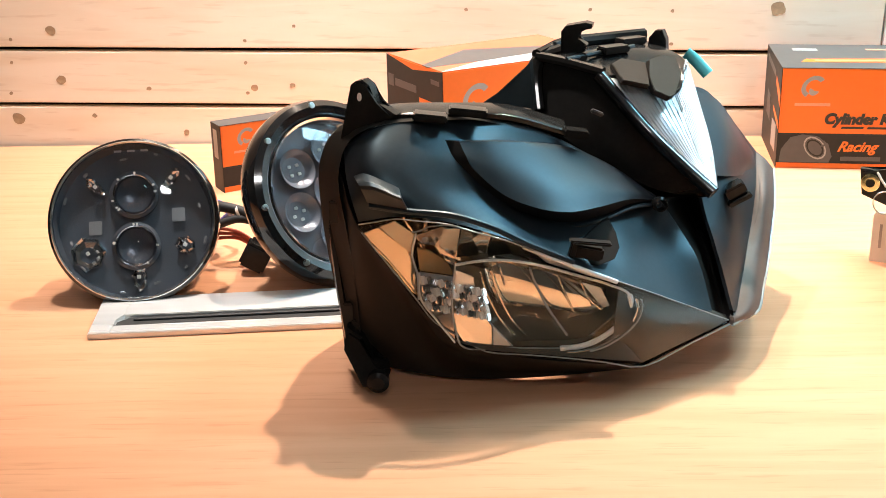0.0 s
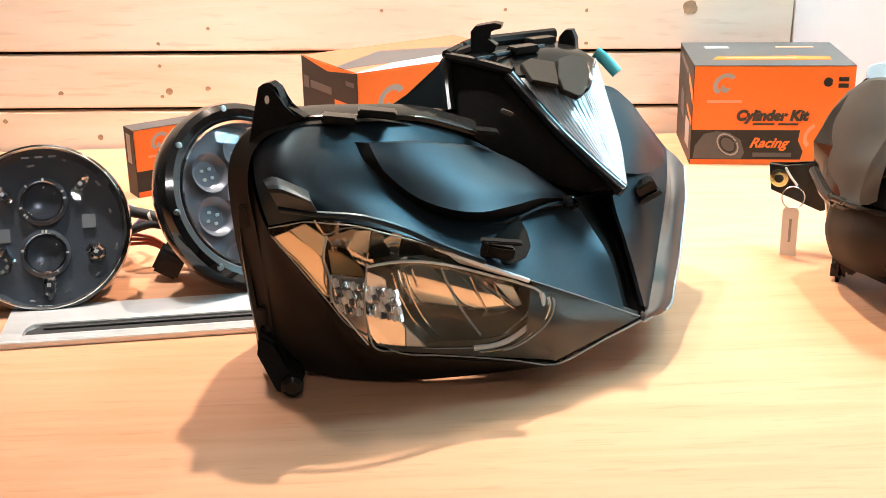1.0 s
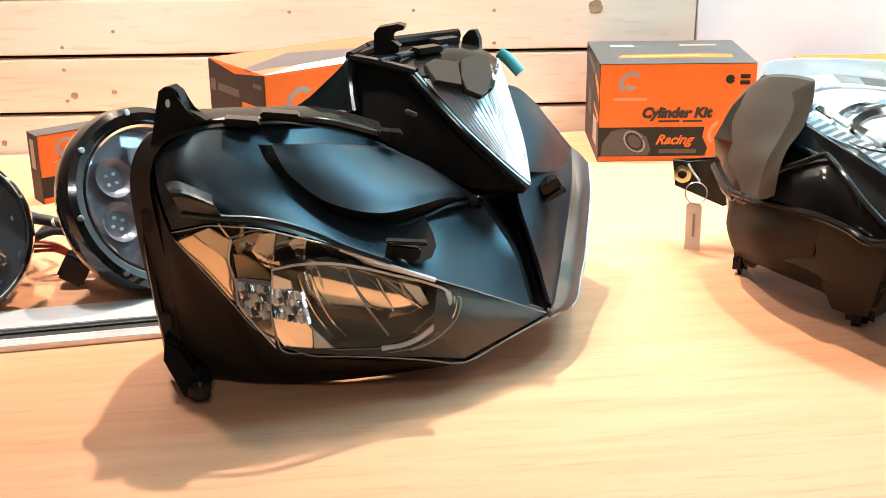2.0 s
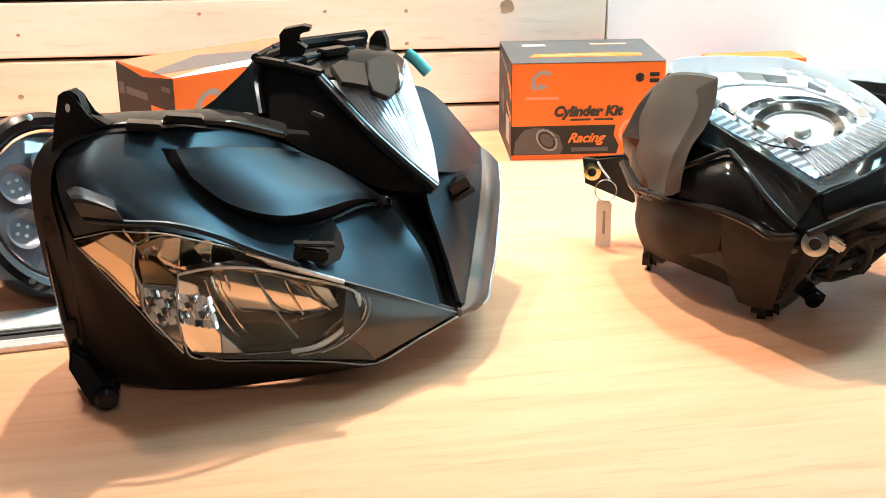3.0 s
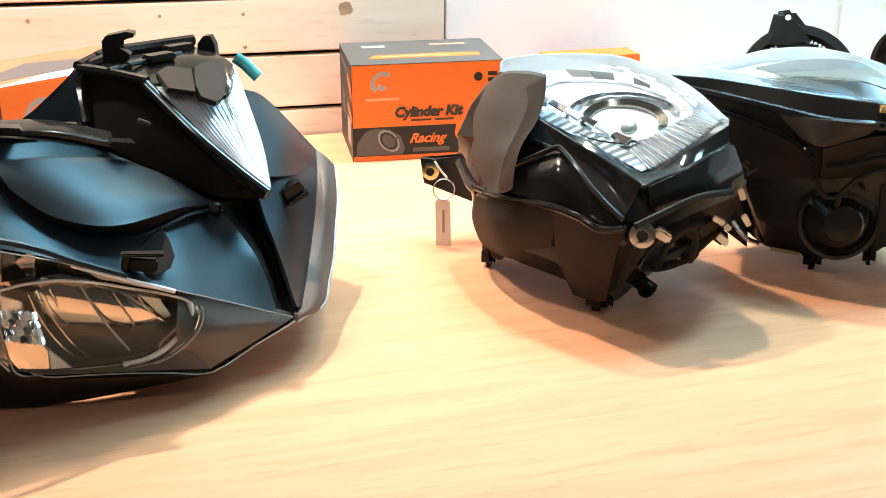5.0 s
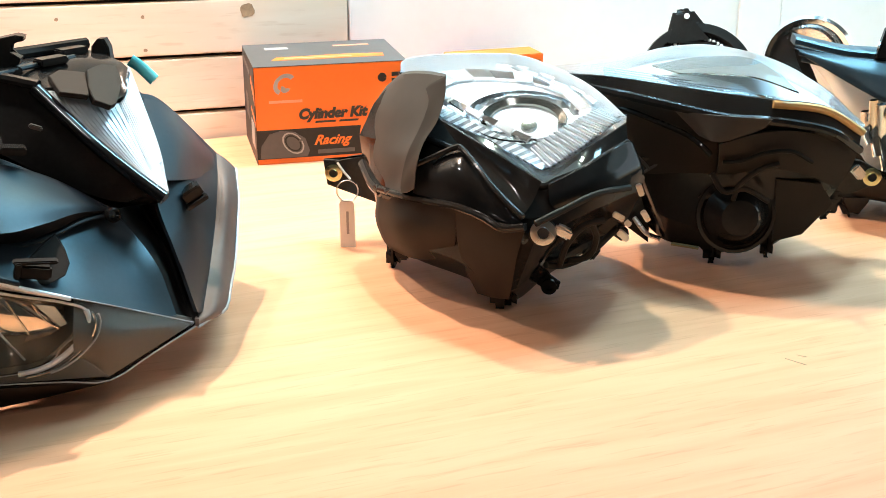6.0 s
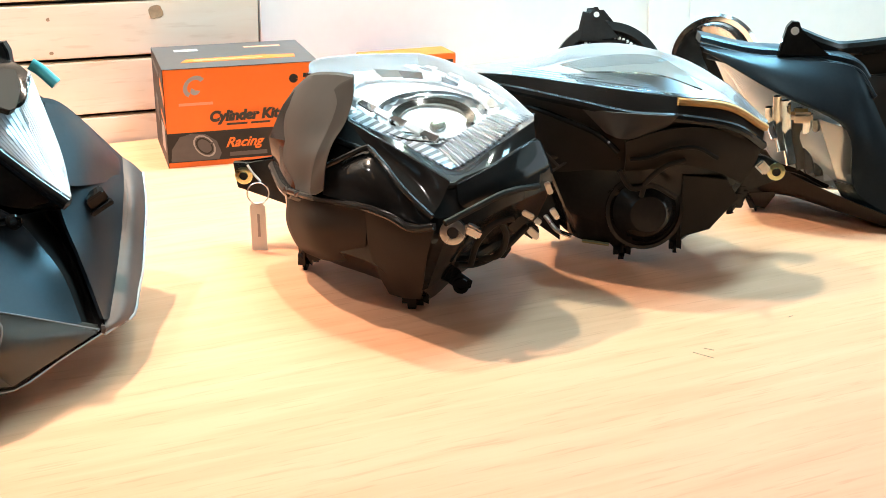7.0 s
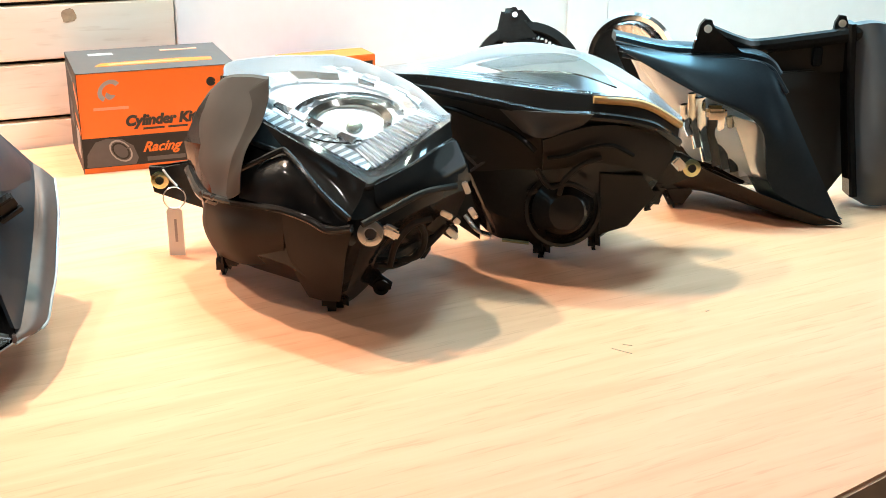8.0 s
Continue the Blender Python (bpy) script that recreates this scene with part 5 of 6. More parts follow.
def on_net(net, u, v, deep):
    """The point at u, v (0 to 1) of a net, so far under it."""
    i, j = min(max(u, 0), 1) * (len(net) - 1), min(max(v, 0), 1) * (len(net[0]) - 1)
    a, b = min(int(i), len(net) - 2), min(int(j), len(net[0]) - 2)
    p = net[a][b].lerp(net[a + 1][b], i - a).lerp(net[a][b + 1].lerp(net[a + 1][b + 1], i - a), j - b)
    return p + Vector((0, 0.35, -0.94)) * deep


def lens_facets(t, net):
    """Chrome and white facets round the bowl, a fan of flutes in front and side columns."""
    # White pieces among the chrome: bright reflections put into the colour.
    for k in range(20):
        a, b = 2 * math.pi * k / 20, 2 * math.pi * (k + 0.98) / 20
        d = 0.010 + 0.0015 * (k % 2)
        ring = [on_net(net, 0.5 + r * math.cos(g), 0.47 + 0.95 * r * math.sin(g), d + e) for r, g, e in ((0.33, a, 0.006), (0.33, b, 0.006), (0.40, b, 0.001), (0.40, a, 0.0))]
        part("reflector_facet", slab(ring, (0, 0.001, -0.003), 0.0004), CHROME if k % 3 else PEARL, t, smooth=12)
    for k in range(36):
        u = 0.08 + 0.84 * k / 36
        strip = [on_net(net, u, 0.97, 0.006), on_net(net, u + 0.022, 0.97, 0.0085), on_net(net, 0.5 + (u + 0.022 - 0.5) * 0.8, 0.80, 0.012), on_net(net, 0.5 + (u - 0.5) * 0.8, 0.80, 0.010)]
        part("reflector_flute", slab(strip, (0, 0.001, -0.002), 0.0003), FROST if k % 2 else PEARL, t, smooth=12)
    for k in range(30):
        v = 0.28 + 0.68 * k / 30
        strip = [on_net(net, 0.03, v, 0.006), on_net(net, 0.03, v + 0.0222, 0.0075), on_net(net, 0.15, v + 0.0222, 0.012), on_net(net, 0.15, v, 0.011)]
        part("reflector_flute", slab(strip, (0, 0.001, -0.002), 0.0003), FROST if k % 2 else PEARL, t, smooth=12)
    for c, (u, w) in enumerate(((0.20, 0.05), (0.86, 0.05), (0.92, 0.05))):
        for k in range(7):
            v = 0.10 + 0.095 * k
            cell = [on_net(net, u, v, 0.010), on_net(net, u + w, v, 0.011), on_net(net, u + w, v + 0.085, 0.010), on_net(net, u, v + 0.085, 0.012)]
            part("side_facet", slab(cell, (0, 0.001, -0.003), 0.0004), PEARL if (k + c) % 2 else CHROME, t, smooth=12)


def single_headlight():
    t = thing("single_headlight", (1.46, 1.05, 0.0), "black scooter headlight lying back with a clear rippled lens", "headlight", -27.3)
    part("upper_body", sheet(L2_UPPER, 0.004, 6, straight=True), PIANO, t, smooth=14)
    part("lower_body", sheet(L2_LOWER, 0.004, 6, straight=True), BLACK, t, smooth=14)
    part("core", hull(core_points(L2_UPPER[1:] + L2_LOWER, 0.035, 0.7, 0.09)), BLACK, t)
    # lens stack
    deck(t, L2_LENS, PEARL, -0.022)
    for k, r in enumerate((0.058,)):
        part("reflector_step", turned([(r, 0.0), (r + 0.004, 0.003), (r + 0.002, 0.006), (r - 0.002, 0.002), (r, 0.0)], 44, pose(0.014, 0.066, 0.183 + 0.002 * k, 28, 0, -6) @ Matrix.Diagonal((1, 0.66, 1, 1)), start=20 + 12 * k, stop=330 - 22 * k), CHROME, t)
    lens_facets(t, surface(L2_LENS, 6))
    bowl = fluted_bowl(t, (0.018, 0.062, 0.186), 28, -6, 0.058, 0.026, 0.62, FROST, flutes=16)
    part("lamp_ring", turned([(0.040, 0.0), (0.046, 0.004), (0.044, 0.007), (0.036, 0.003), (0.034, -0.003)], 40, pose(0.016, 0.060, 0.182, 28, 0, -6) @ Matrix.Diagonal((1, 0.7, 1, 1)), start=-10, stop=200), DARKCHROME, bowl, "dark arch over the bulb")
    part("bulb_cap", turned([(0.010, -0.016), (0.010, 0.002), (0.008, 0.006), (0, 0.007)], 28, pose(0.022, 0.056, 0.176, 28, 0, -6)), DARKCHROME, bowl)
    for row in ([r[0] for r in L2_LENS], L2_LENS[3]):
        part("lens_wall", sheet([row, [(x, y + 0.002, z - 0.03) for x, y, z in row]], 0.002, 6), PEARL, t)
    part("lens", sheet(L2_LENS, 0.003, 6, (0, 0.35, -0.94)), RIPPLE, t, "clear rippled lens")
    net = surface(L2_LENS, 6)
    front = [r[-1] for r in net]
    left = net[0]
    part("lens_lip", tube(left[::4] + [left[-1]], 0.003, 3, 8), RIPPLE, t)
    part("lens_lip", tube(front[::4] + [front[-1]], 0.003, 3, 8), RIPPLE, t)
    for k in range(16):
        a = front[1 + k] + Vector((0, 0.004, -0.006))
        part("lens_flute", tube([a, a + (net[1 + k][-6] - front[1 + k]) * 0.9], 0.0013, 2, 6), RIPPLE, t)
    low = [Vector(p) + Vector((0, -0.004, -0.002)) for p in L2_UPPER[1]]
    part("bezel_ridge", tube(spline(low[2:], 3, True), 0.0042, 6, 10), BLACK, t)
    part("waist_ridge", tube([Vector(p) + Vector((0, -0.002, 0)) for p in L2_UPPER[3][:5]], 0.006, 6, 10), BLACK, t)
    part("cheek", sheet([[(-0.146, 0.150, 0.193), (-0.122, 0.122, 0.215), (-0.094, 0.096, 0.223), (-0.069, 0.074, 0.225)],
        [(-0.163, 0.150, 0.167), (-0.127, 0.098, 0.187), (-0.089, 0.066, 0.197), (-0.068, 0.054, 0.206)],
        [(-0.170, 0.148, 0.139), (-0.134, 0.086, 0.159), (-0.097, 0.050, 0.172), (-0.073, 0.030, 0.187)],
        [(-0.170, 0.142, 0.108), (-0.137, 0.074, 0.133), (-0.107, 0.036, 0.150), (-0.085, 0.012, 0.168)],
        [(-0.159, 0.125, 0.089), (-0.133, 0.062, 0.110), (-0.113, 0.032, 0.122), (-0.091, -0.004, 0.149)],
        [(-0.151, 0.105, 0.085), (-0.127, 0.045, 0.103), (-0.111, 0.018, 0.112), (-0.092, -0.012, 0.127)]], 0.014, 6), GREYB, t, "dull grey side cheek")
    part("side_band", sheet([[(-0.091, 0.084, 0.212), (-0.077, 0.074, 0.221), (-0.067, 0.066, 0.227)],
        [(-0.084, 0.054, 0.200), (-0.075, 0.049, 0.204), (-0.066, 0.044, 0.209)],
        [(-0.093, 0.038, 0.176), (-0.081, 0.028, 0.183), (-0.071, 0.020, 0.190)],
        [(-0.103, 0.024, 0.154), (-0.092, 0.012, 0.162), (-0.083, 0.002, 0.171)],
        [(-0.109, 0.018, 0.128), (-0.099, 0.002, 0.140), (-0.088, -0.014, 0.152)],
        [(-0.107, 0.006, 0.116), (-0.099, -0.006, 0.121), (-0.090, -0.018, 0.129)]], 0.006, 6), SOFTB, t)
    part("front_plate", sheet([[(-0.068, 0.020, 0.192), (-0.011, -0.026, 0.173), (0.040, -0.072, 0.157)],
        [(-0.054, 0.004, 0.179), (-0.002, -0.038, 0.155), (0.032, -0.076, 0.138)],
        [(-0.044, -0.002, 0.170), (-0.009, -0.052, 0.146), (0.023, -0.082, 0.125)]], 0.006, 6), PIANO, t)
    part("front_plate", sheet([[(-0.090, 0.004, 0.148), (-0.044, -0.003, 0.169), (-0.009, -0.053, 0.145), (0.023, -0.083, 0.124)],
        [(-0.093, 0.002, 0.134), (-0.048, -0.030, 0.151), (-0.012, -0.056, 0.130), (0.022, -0.086, 0.121)],
        [(-0.094, 0.000, 0.119), (-0.055, -0.030, 0.120), (-0.019, -0.054, 0.116), (0.021, -0.086, 0.116)]], 0.006, 6), PIANO, t)
    part("diagonal_rib", tube([(-0.091, 0.000, 0.149), (-0.070, -0.004, 0.160), (-0.049, -0.008, 0.171), (-0.042, -0.012, 0.171), (-0.027, -0.034, 0.162), (-0.008, -0.058, 0.147), (0.008, -0.074, 0.136), (0.024, -0.087, 0.126)], 0.0030, 5, 8), BLACK, t)
    part("lower_bulge", sheet([[(-0.140, 0.060, 0.102), (-0.110, 0.018, 0.108), (-0.077, -0.010, 0.113), (-0.045, -0.036, 0.114)],
        [(-0.145, 0.066, 0.070), (-0.112, 0.010, 0.083), (-0.078, -0.014, 0.087), (-0.046, -0.034, 0.092)],
        [(-0.141, 0.080, 0.042), (-0.109, 0.022, 0.055), (-0.078, 0.000, 0.062), (-0.048, -0.022, 0.073)],
        [(-0.135, 0.095, 0.022), (-0.100, 0.042, 0.031), (-0.073, 0.020, 0.040), (-0.054, 0.004, 0.054)]], 0.012, 6), SOFTB, t, "rounded matt lower body")
    part("lower_prism", sheet([[(-0.046, -0.040, 0.115), (-0.010, -0.066, 0.113), (0.027, -0.090, 0.117)],
        [(-0.045, -0.030, 0.081), (-0.011, -0.060, 0.080), (0.019, -0.084, 0.086)],
        [(-0.038, -0.018, 0.045), (-0.012, -0.046, 0.046), (0.014, -0.064, 0.052)],
        [(-0.026, -0.004, 0.012), (-0.009, -0.026, 0.017), (0.009, -0.036, 0.020)]], 0.012, 6), SOFTB, t)
    part("shelf_edge", tube([(-0.142, 0.058, 0.105), (-0.110, 0.016, 0.111), (-0.077, -0.012, 0.115), (-0.045, -0.040, 0.119), (-0.018, -0.062, 0.117), (0.003, -0.080, 0.112), (0.026, -0.092, 0.118)], 0.0040, 6, 10), BLACK, t)
    part("side_shell", sheet([[(0.046, -0.056, 0.149), (0.083, -0.032, 0.163), (0.122, 0.010, 0.176), (0.131, 0.016, 0.167)],
        [(0.050, -0.064, 0.131), (0.091, -0.040, 0.148), (0.132, 0.004, 0.154), (0.141, 0.014, 0.144)],
        [(0.067, -0.050, 0.123), (0.100, -0.036, 0.134), (0.129, -0.004, 0.138), (0.140, 0.014, 0.128)]], 0.006, 6), PIANO, t)
    for pts in ([(0.059, -0.010, 0.050), (0.066, -0.030, 0.080), (0.082, -0.036, 0.102), (0.102, -0.030, 0.107)],
                [(0.036, -0.090, 0.121), (0.062, -0.072, 0.130), (0.094, -0.046, 0.139), (0.126, -0.010, 0.135)],
                [(0.067, 0.000, 0.051), (0.088, 0.000, 0.057), (0.095, -0.016, 0.083), (0.089, -0.030, 0.104)],
                [(0.045, -0.020, 0.053), (0.064, 0.000, 0.046), (0.088, 0.010, 0.055), (0.117, 0.020, 0.082)]):
        part("arch_rib", tube(pts, 0.0035, 6, 8), SOFTB, t)
    for p, turn in (((0.117, 0.000, 0.101), 0.5), ((0.123, 0.020, 0.075), 0.7), ((0.137, 0.000, 0.130), 1.2), ((0.145, 0.020, 0.096), 1.0)):
        part("terminal", brick_shape((0.013, 0.005, 0.006), p, 0.001, Matrix.Rotation(turn, 4, "Y")), STEEL, t)
    # bosses, bushes, lugs
    arm = part("bush_arm", slab([(-0.226, 0.180, 0.098), (-0.196, 0.180, 0.098), (-0.150, 0.180, 0.112), (-0.135, 0.180, 0.060), (-0.165, 0.180, 0.048), (-0.222, 0.180, 0.068)], (0, 0.014, 0), 0.003), BLACK, t)
    bush(arm, "bush", (-0.213, 0.179, 0.084), 90, 0, 0.0105, BRASS)
    lug = part("bolt_lug", turned([(0.013, 0.0), (0.013, 0.030), (0.0, 0.032)], 28, pose(0.043, -0.046, 0.106, 90, 0, 0)), BLACK, t)
    bush(lug, "bush", (0.043, -0.0775, 0.108), 82, 0, 0.0125)
    part("side_tab", brick_shape((0.018, 0.012, 0.010), (0.062, -0.060, 0.104), 0.002, Matrix.Rotation(0.5, 4, "Y")), STEEL, t)
    part("eyelet", slab([(0.020, 0.030, 0.030), (0.044, 0.030, 0.026), (0.060, 0.030, 0.014), (0.058, 0.030, 0.006), (0.046, 0.030, 0.004), (0.030, 0.030, 0.014)], (0, 0.006, 0), 0.002), BLACK, t)
    part("eyelet_ring", turned([(0.004, 0.0), (0.0085, 0.0), (0.0085, 0.004), (0.004, 0.004), (0.004, 0.0)], 24, pose(0.048, 0.028, 0.011, 90, 0, 0)), BLACK, t)
    part("foot", hull([Vector((x, y, z)) for x in (-0.012, 0.016) for y in (-0.020, 0.012) for z in (0.0, 0.035)]), BLACK, t)
    part("foot", hull([Vector((x, y, z)) for x in (-0.138, -0.122) for y in (0.085, 0.115) for z in (0.0, 0.035)]), BLACK, t)
    part("rear_frame", tube([(0.028, -0.02, 0.066), (0.060, 0.02, 0.052), (0.095, 0.05, 0.062), (0.128, 0.06, 0.085)], 0.010, 6, 10), BLACK, t)
    part("rear_rib", tube([(0.060, -0.02, 0.108), (0.078, 0.0, 0.092), (0.100, 0.02, 0.096), (0.135, 0.04, 0.118)], 0.004, 6, 8), BLACK, t)
    for x, y, z, s in ((0.090, 0.042, 0.050, 0.018), (0.122, 0.052, 0.066, 0.014), (0.104, 0.03, 0.086, 0.022)):
        part("rear_lug", brick_shape((s, s, s * 0.9), (x, y, z), 0.002, Matrix.Rotation(0.6, 4, "Y")), BLACK, t)
    for x, y, z in ((0.126, 0.048, 0.080), (0.124, 0.046, 0.064)):
        part("terminal", brick_shape((0.014, 0.005, 0.006), (x, y, z), 0.001, Matrix.Rotation(0.7, 4, "Y")), STEEL, t)
    for x, y, z in ((-0.130, 0.095, 0.030), (-0.138, 0.105, 0.044), (-0.116, 0.085, 0.022)):
        part("rear_lug", brick_shape((0.010, 0.012, 0.016), (x, y, z), 0.002), BLACK, t)
    # the paper tag hangs on its own ring
    g = thing("paper_tag", (1.358, 1.273, 0.0), "white paper tag hanging from a wire key ring", "tag", -27.3)
    part("tag_sheet", slab([(-0.009, 0, 0.001), (0.009, 0, 0.001), (0.009, -0.002, 0.056), (0.005, -0.002, 0.060), (-0.006, -0.002, 0.060), (-0.009, -0.002, 0.056)], (0, 0.0009, 0), 0), PAPER, g, smooth=0)
    part("print_bar", slab([(-0.001, -0.0012, 0.018), (0.002, -0.0012, 0.018), (0.002, -0.0018, 0.046), (-0.001, -0.0018, 0.046)], (0, 0.0003, 0), 0), GREYP, g, smooth=0)
    part("key_ring", turned([(0.0125, 0.0), (0.0133, 0.0008), (0.0125, 0.0016), (0.0117, 0.0008), (0.0125, 0.0)], 32, pose(0.001, 0.0, 0.071, 84, 0, 12)), STEEL, g)
    part("string_end", tube([(0.004, 0.004, 0.084), (-0.004, 0.003, 0.094), (-0.010, 0.002, 0.104)], 0.0014, 4, 6), PAPER, g)


def wide_headlight():
    t = thing("wide_headlight", (1.733, 1.079, 0.0), "black headlight lying face up with a clear domed lens", "headlight", -27.3)
    part("upper_body", sheet(L3_UPPER, 0.004, 6, straight=True), SOFTB, t, smooth=30)
    part("lower_body", sheet(L3_LOWER, 0.004, 6, straight=True), BLACK, t, smooth=14)
    part("core", hull(core_points(L3_UPPER[1:] + L3_LOWER, 0.035, 0.75, 0.07)), BLACK, t)
    deck(t, L3_LENS, PEARL, -0.016)
    for k in range(7):
        part("deck_step", tube([Vector((p[0], p[1] + 0.012 * k + 0.01, p[2] - 0.010)) for p in L3_LENS[0][1:6]], 0.0035, 5, 8), CHROME, t)
    part("reflector_insert", sheet([[(-0.077, 0.041, 0.218), (-0.018, 0.086, 0.220), (0.035, 0.083, 0.220), (0.060, 0.008, 0.218)],
        [(-0.060, 0.019, 0.218), (-0.008, 0.041, 0.219), (0.036, 0.030, 0.218), (0.064, -0.037, 0.217)],
        [(-0.049, 0.002, 0.218), (-0.011, 0.002, 0.218), (0.031, -0.012, 0.218), (0.067, -0.076, 0.217)]], 0.002, 6, (0, 0.3, -0.95)), DARKCHROME, t, "dark reflector under the dome")
    part("lens_wall", sheet([L3_LENS[2], [(x, y + 0.002, z - 0.035) for x, y, z in L3_LENS[2]]], 0.002, 6), PEARL, t)
    part("lens", sheet(L3_LENS, 0.003, 6, (0, 0.3, -0.95)), RIPPLE, t, "clear domed lens")
    edge = [Vector(p) + Vector((0, -0.002, -0.001)) for p in L3_LENS[0]]
    part("lens_lip", tube(edge[:5], 0.0042, 6, 8), RIPPLE, t)
    part("amber_strip", tube([e + Vector((0, -0.001, -0.004)) for e in edge[4:]], 0.0045, 6, 8), AMBER, t, "amber strip under the lens edge")
    part("ridge", tube([Vector(p) + Vector((0, -0.004, 0)) for p in L3_UPPER[1]], 0.005, 6, 8), BLACK, t)
    part("hollow_plate", sheet([[(-0.057, -0.052, 0.190), (-0.027, -0.062, 0.188), (0.008, -0.068, 0.187), (0.045, -0.066, 0.185)],
        [(-0.042, -0.052, 0.175), (-0.021, -0.068, 0.173), (0.006, -0.070, 0.172), (0.034, -0.064, 0.173)],
        [(-0.029, -0.056, 0.163), (-0.018, -0.072, 0.162), (-0.006, -0.072, 0.161), (0.009, -0.068, 0.163)]], 0.003, 6), GREYB, t, "dull grey hollow in the shell")
    part("right_shell", sheet([[(-0.009, -0.072, 0.158), (0.033, -0.066, 0.170), (0.078, -0.050, 0.169), (0.134, -0.016, 0.149)],
        [(-0.007, -0.062, 0.139), (0.035, -0.062, 0.147), (0.086, -0.046, 0.143), (0.140, -0.014, 0.129)],
        [(-0.006, -0.046, 0.119), (0.037, -0.050, 0.128), (0.088, -0.038, 0.119), (0.132, -0.012, 0.101)]], 0.006, 6), SOFTB, t, "black shell with bounced table light in its colour")
    part("shell_ridge", tube([(-0.139, 0.008, 0.183), (-0.105, -0.022, 0.181), (-0.075, -0.040, 0.174), (-0.044, -0.052, 0.164), (-0.027, -0.064, 0.155), (-0.016, -0.066, 0.145)], 0.003, 5, 8), BLACK, t)
    part("shell_groove", tube([(-0.003, -0.066, 0.137), (0.019, -0.066, 0.140), (0.040, -0.068, 0.149), (0.068, -0.062, 0.150), (0.092, -0.052, 0.136)], 0.0024, 5, 8), MATT, t)
    for pts in ([(0.013, -0.050, 0.091), (0.018, -0.056, 0.110), (0.036, -0.060, 0.128), (0.057, -0.058, 0.135)],
                [(-0.012, -0.050, 0.120), (0.002, -0.050, 0.100), (0.025, -0.056, 0.105), (0.051, -0.046, 0.089)]):
        part("arch_rib", tube(pts, 0.003, 5, 8), SOFTB, t)
    part("bulb_cover", turned([(0.0, 0.026), (0.020, 0.026), (0.024, 0.022), (0.030, 0.012), (0.036, 0.006), (0.037, -0.02)], 40, pose(0.020, -0.020, 0.066, 84, 0, 6)), BLACK, t)
    part("bulb_cover_rib", turned([(0.040, 0.0), (0.044, 0.0), (0.044, 0.006), (0.040, 0.006), (0.040, 0.0)], 40, pose(0.020, -0.022, 0.066, 84, 0, 6)), BLACK, t)
    part("cover_plate", slab([(0.060, -0.026, 0.110), (0.110, -0.018, 0.104), (0.128, 0.0, 0.076), (0.098, 0.0, 0.038), (0.064, -0.012, 0.032)], (0, -0.004, 0), 0.001), SOFTB, t, "flat matt cover plate")
    part("side_shell", slab([(-0.107, 0.03, 0.103), (-0.071, 0.03, 0.103), (-0.07, 0.03, 0.009), (-0.095, 0.03, 0.027), (-0.104, 0.03, 0.062)], (0, 0.03, 0), 0.003), BLACK, t)
    part("foot", hull([Vector((x, y, z)) for x in (-0.010, 0.010) for y in (-0.012, 0.012) for z in (0.0, 0.03)]), BLACK, t)
    part("foot", hull([Vector((x, y, z)) for x in (0.054, 0.068) for y in (-0.006, 0.012) for z in (0.008, 0.04)]), BLACK, t)
    arm = part("bush_arm", slab([(0.110, 0.040, 0.120), (0.165, 0.040, 0.112), (0.186, 0.044, 0.100), (0.184, 0.046, 0.084), (0.150, 0.044, 0.070), (0.120, 0.040, 0.074)], (0, 0.014, 0), 0.003), BLACK, t)
    bush(arm, "bush", (0.177, 0.041, 0.095), 88, 0, 0.0105, BRASS)
    part("side_tab", brick_shape((0.016, 0.010, 0.012), (0.160, 0.034, 0.102), 0.002, Matrix.Rotation(0.8, 4, "Y")), STEEL, t)
    part("foot", hull([Vector((x, y, z)) for x, z in ((0.112, 0.076), (0.150, 0.076), (0.138, 0.046), (0.118, 0.042)) for y in (0.03, 0.05)]), BLACK, t)
    for x, y, z, w in ((-0.074, -0.006, 0.124, 0.026), (-0.006, -0.034, 0.133, 0.018), (0.052, -0.040, 0.138, 0.05), (0.092, -0.030, 0.128, 0.014), (-0.014, -0.022, 0.086, 0.014)):
        part("moulded_rib", brick_shape((w, 0.010, 0.006), (x, y, z), 0.0015, Matrix.Rotation(-0.2, 4, "Y")), BLACK, t)
    for x, z, a in ((-0.084, 0.120, 0.8), (-0.076, 0.112, -0.6)):
        part("bright_pin", brick_shape((0.022, 0.003, 0.003), (x, -0.012, z), 0.0008, Matrix.Rotation(a, 4, "Y")), DULL, t)
    part("wire_clip", tube([(-0.088, 0.03, 0.040), (-0.074, 0.018, 0.026), (-0.058, 0.010, 0.022)], 0.003, 5, 8), STEEL, t)
    part("bright_rod", tube([(-0.046, 0.0, 0.021), (-0.015, -0.003, 0.018)], 0.003, 4, 8), BRASS, t)


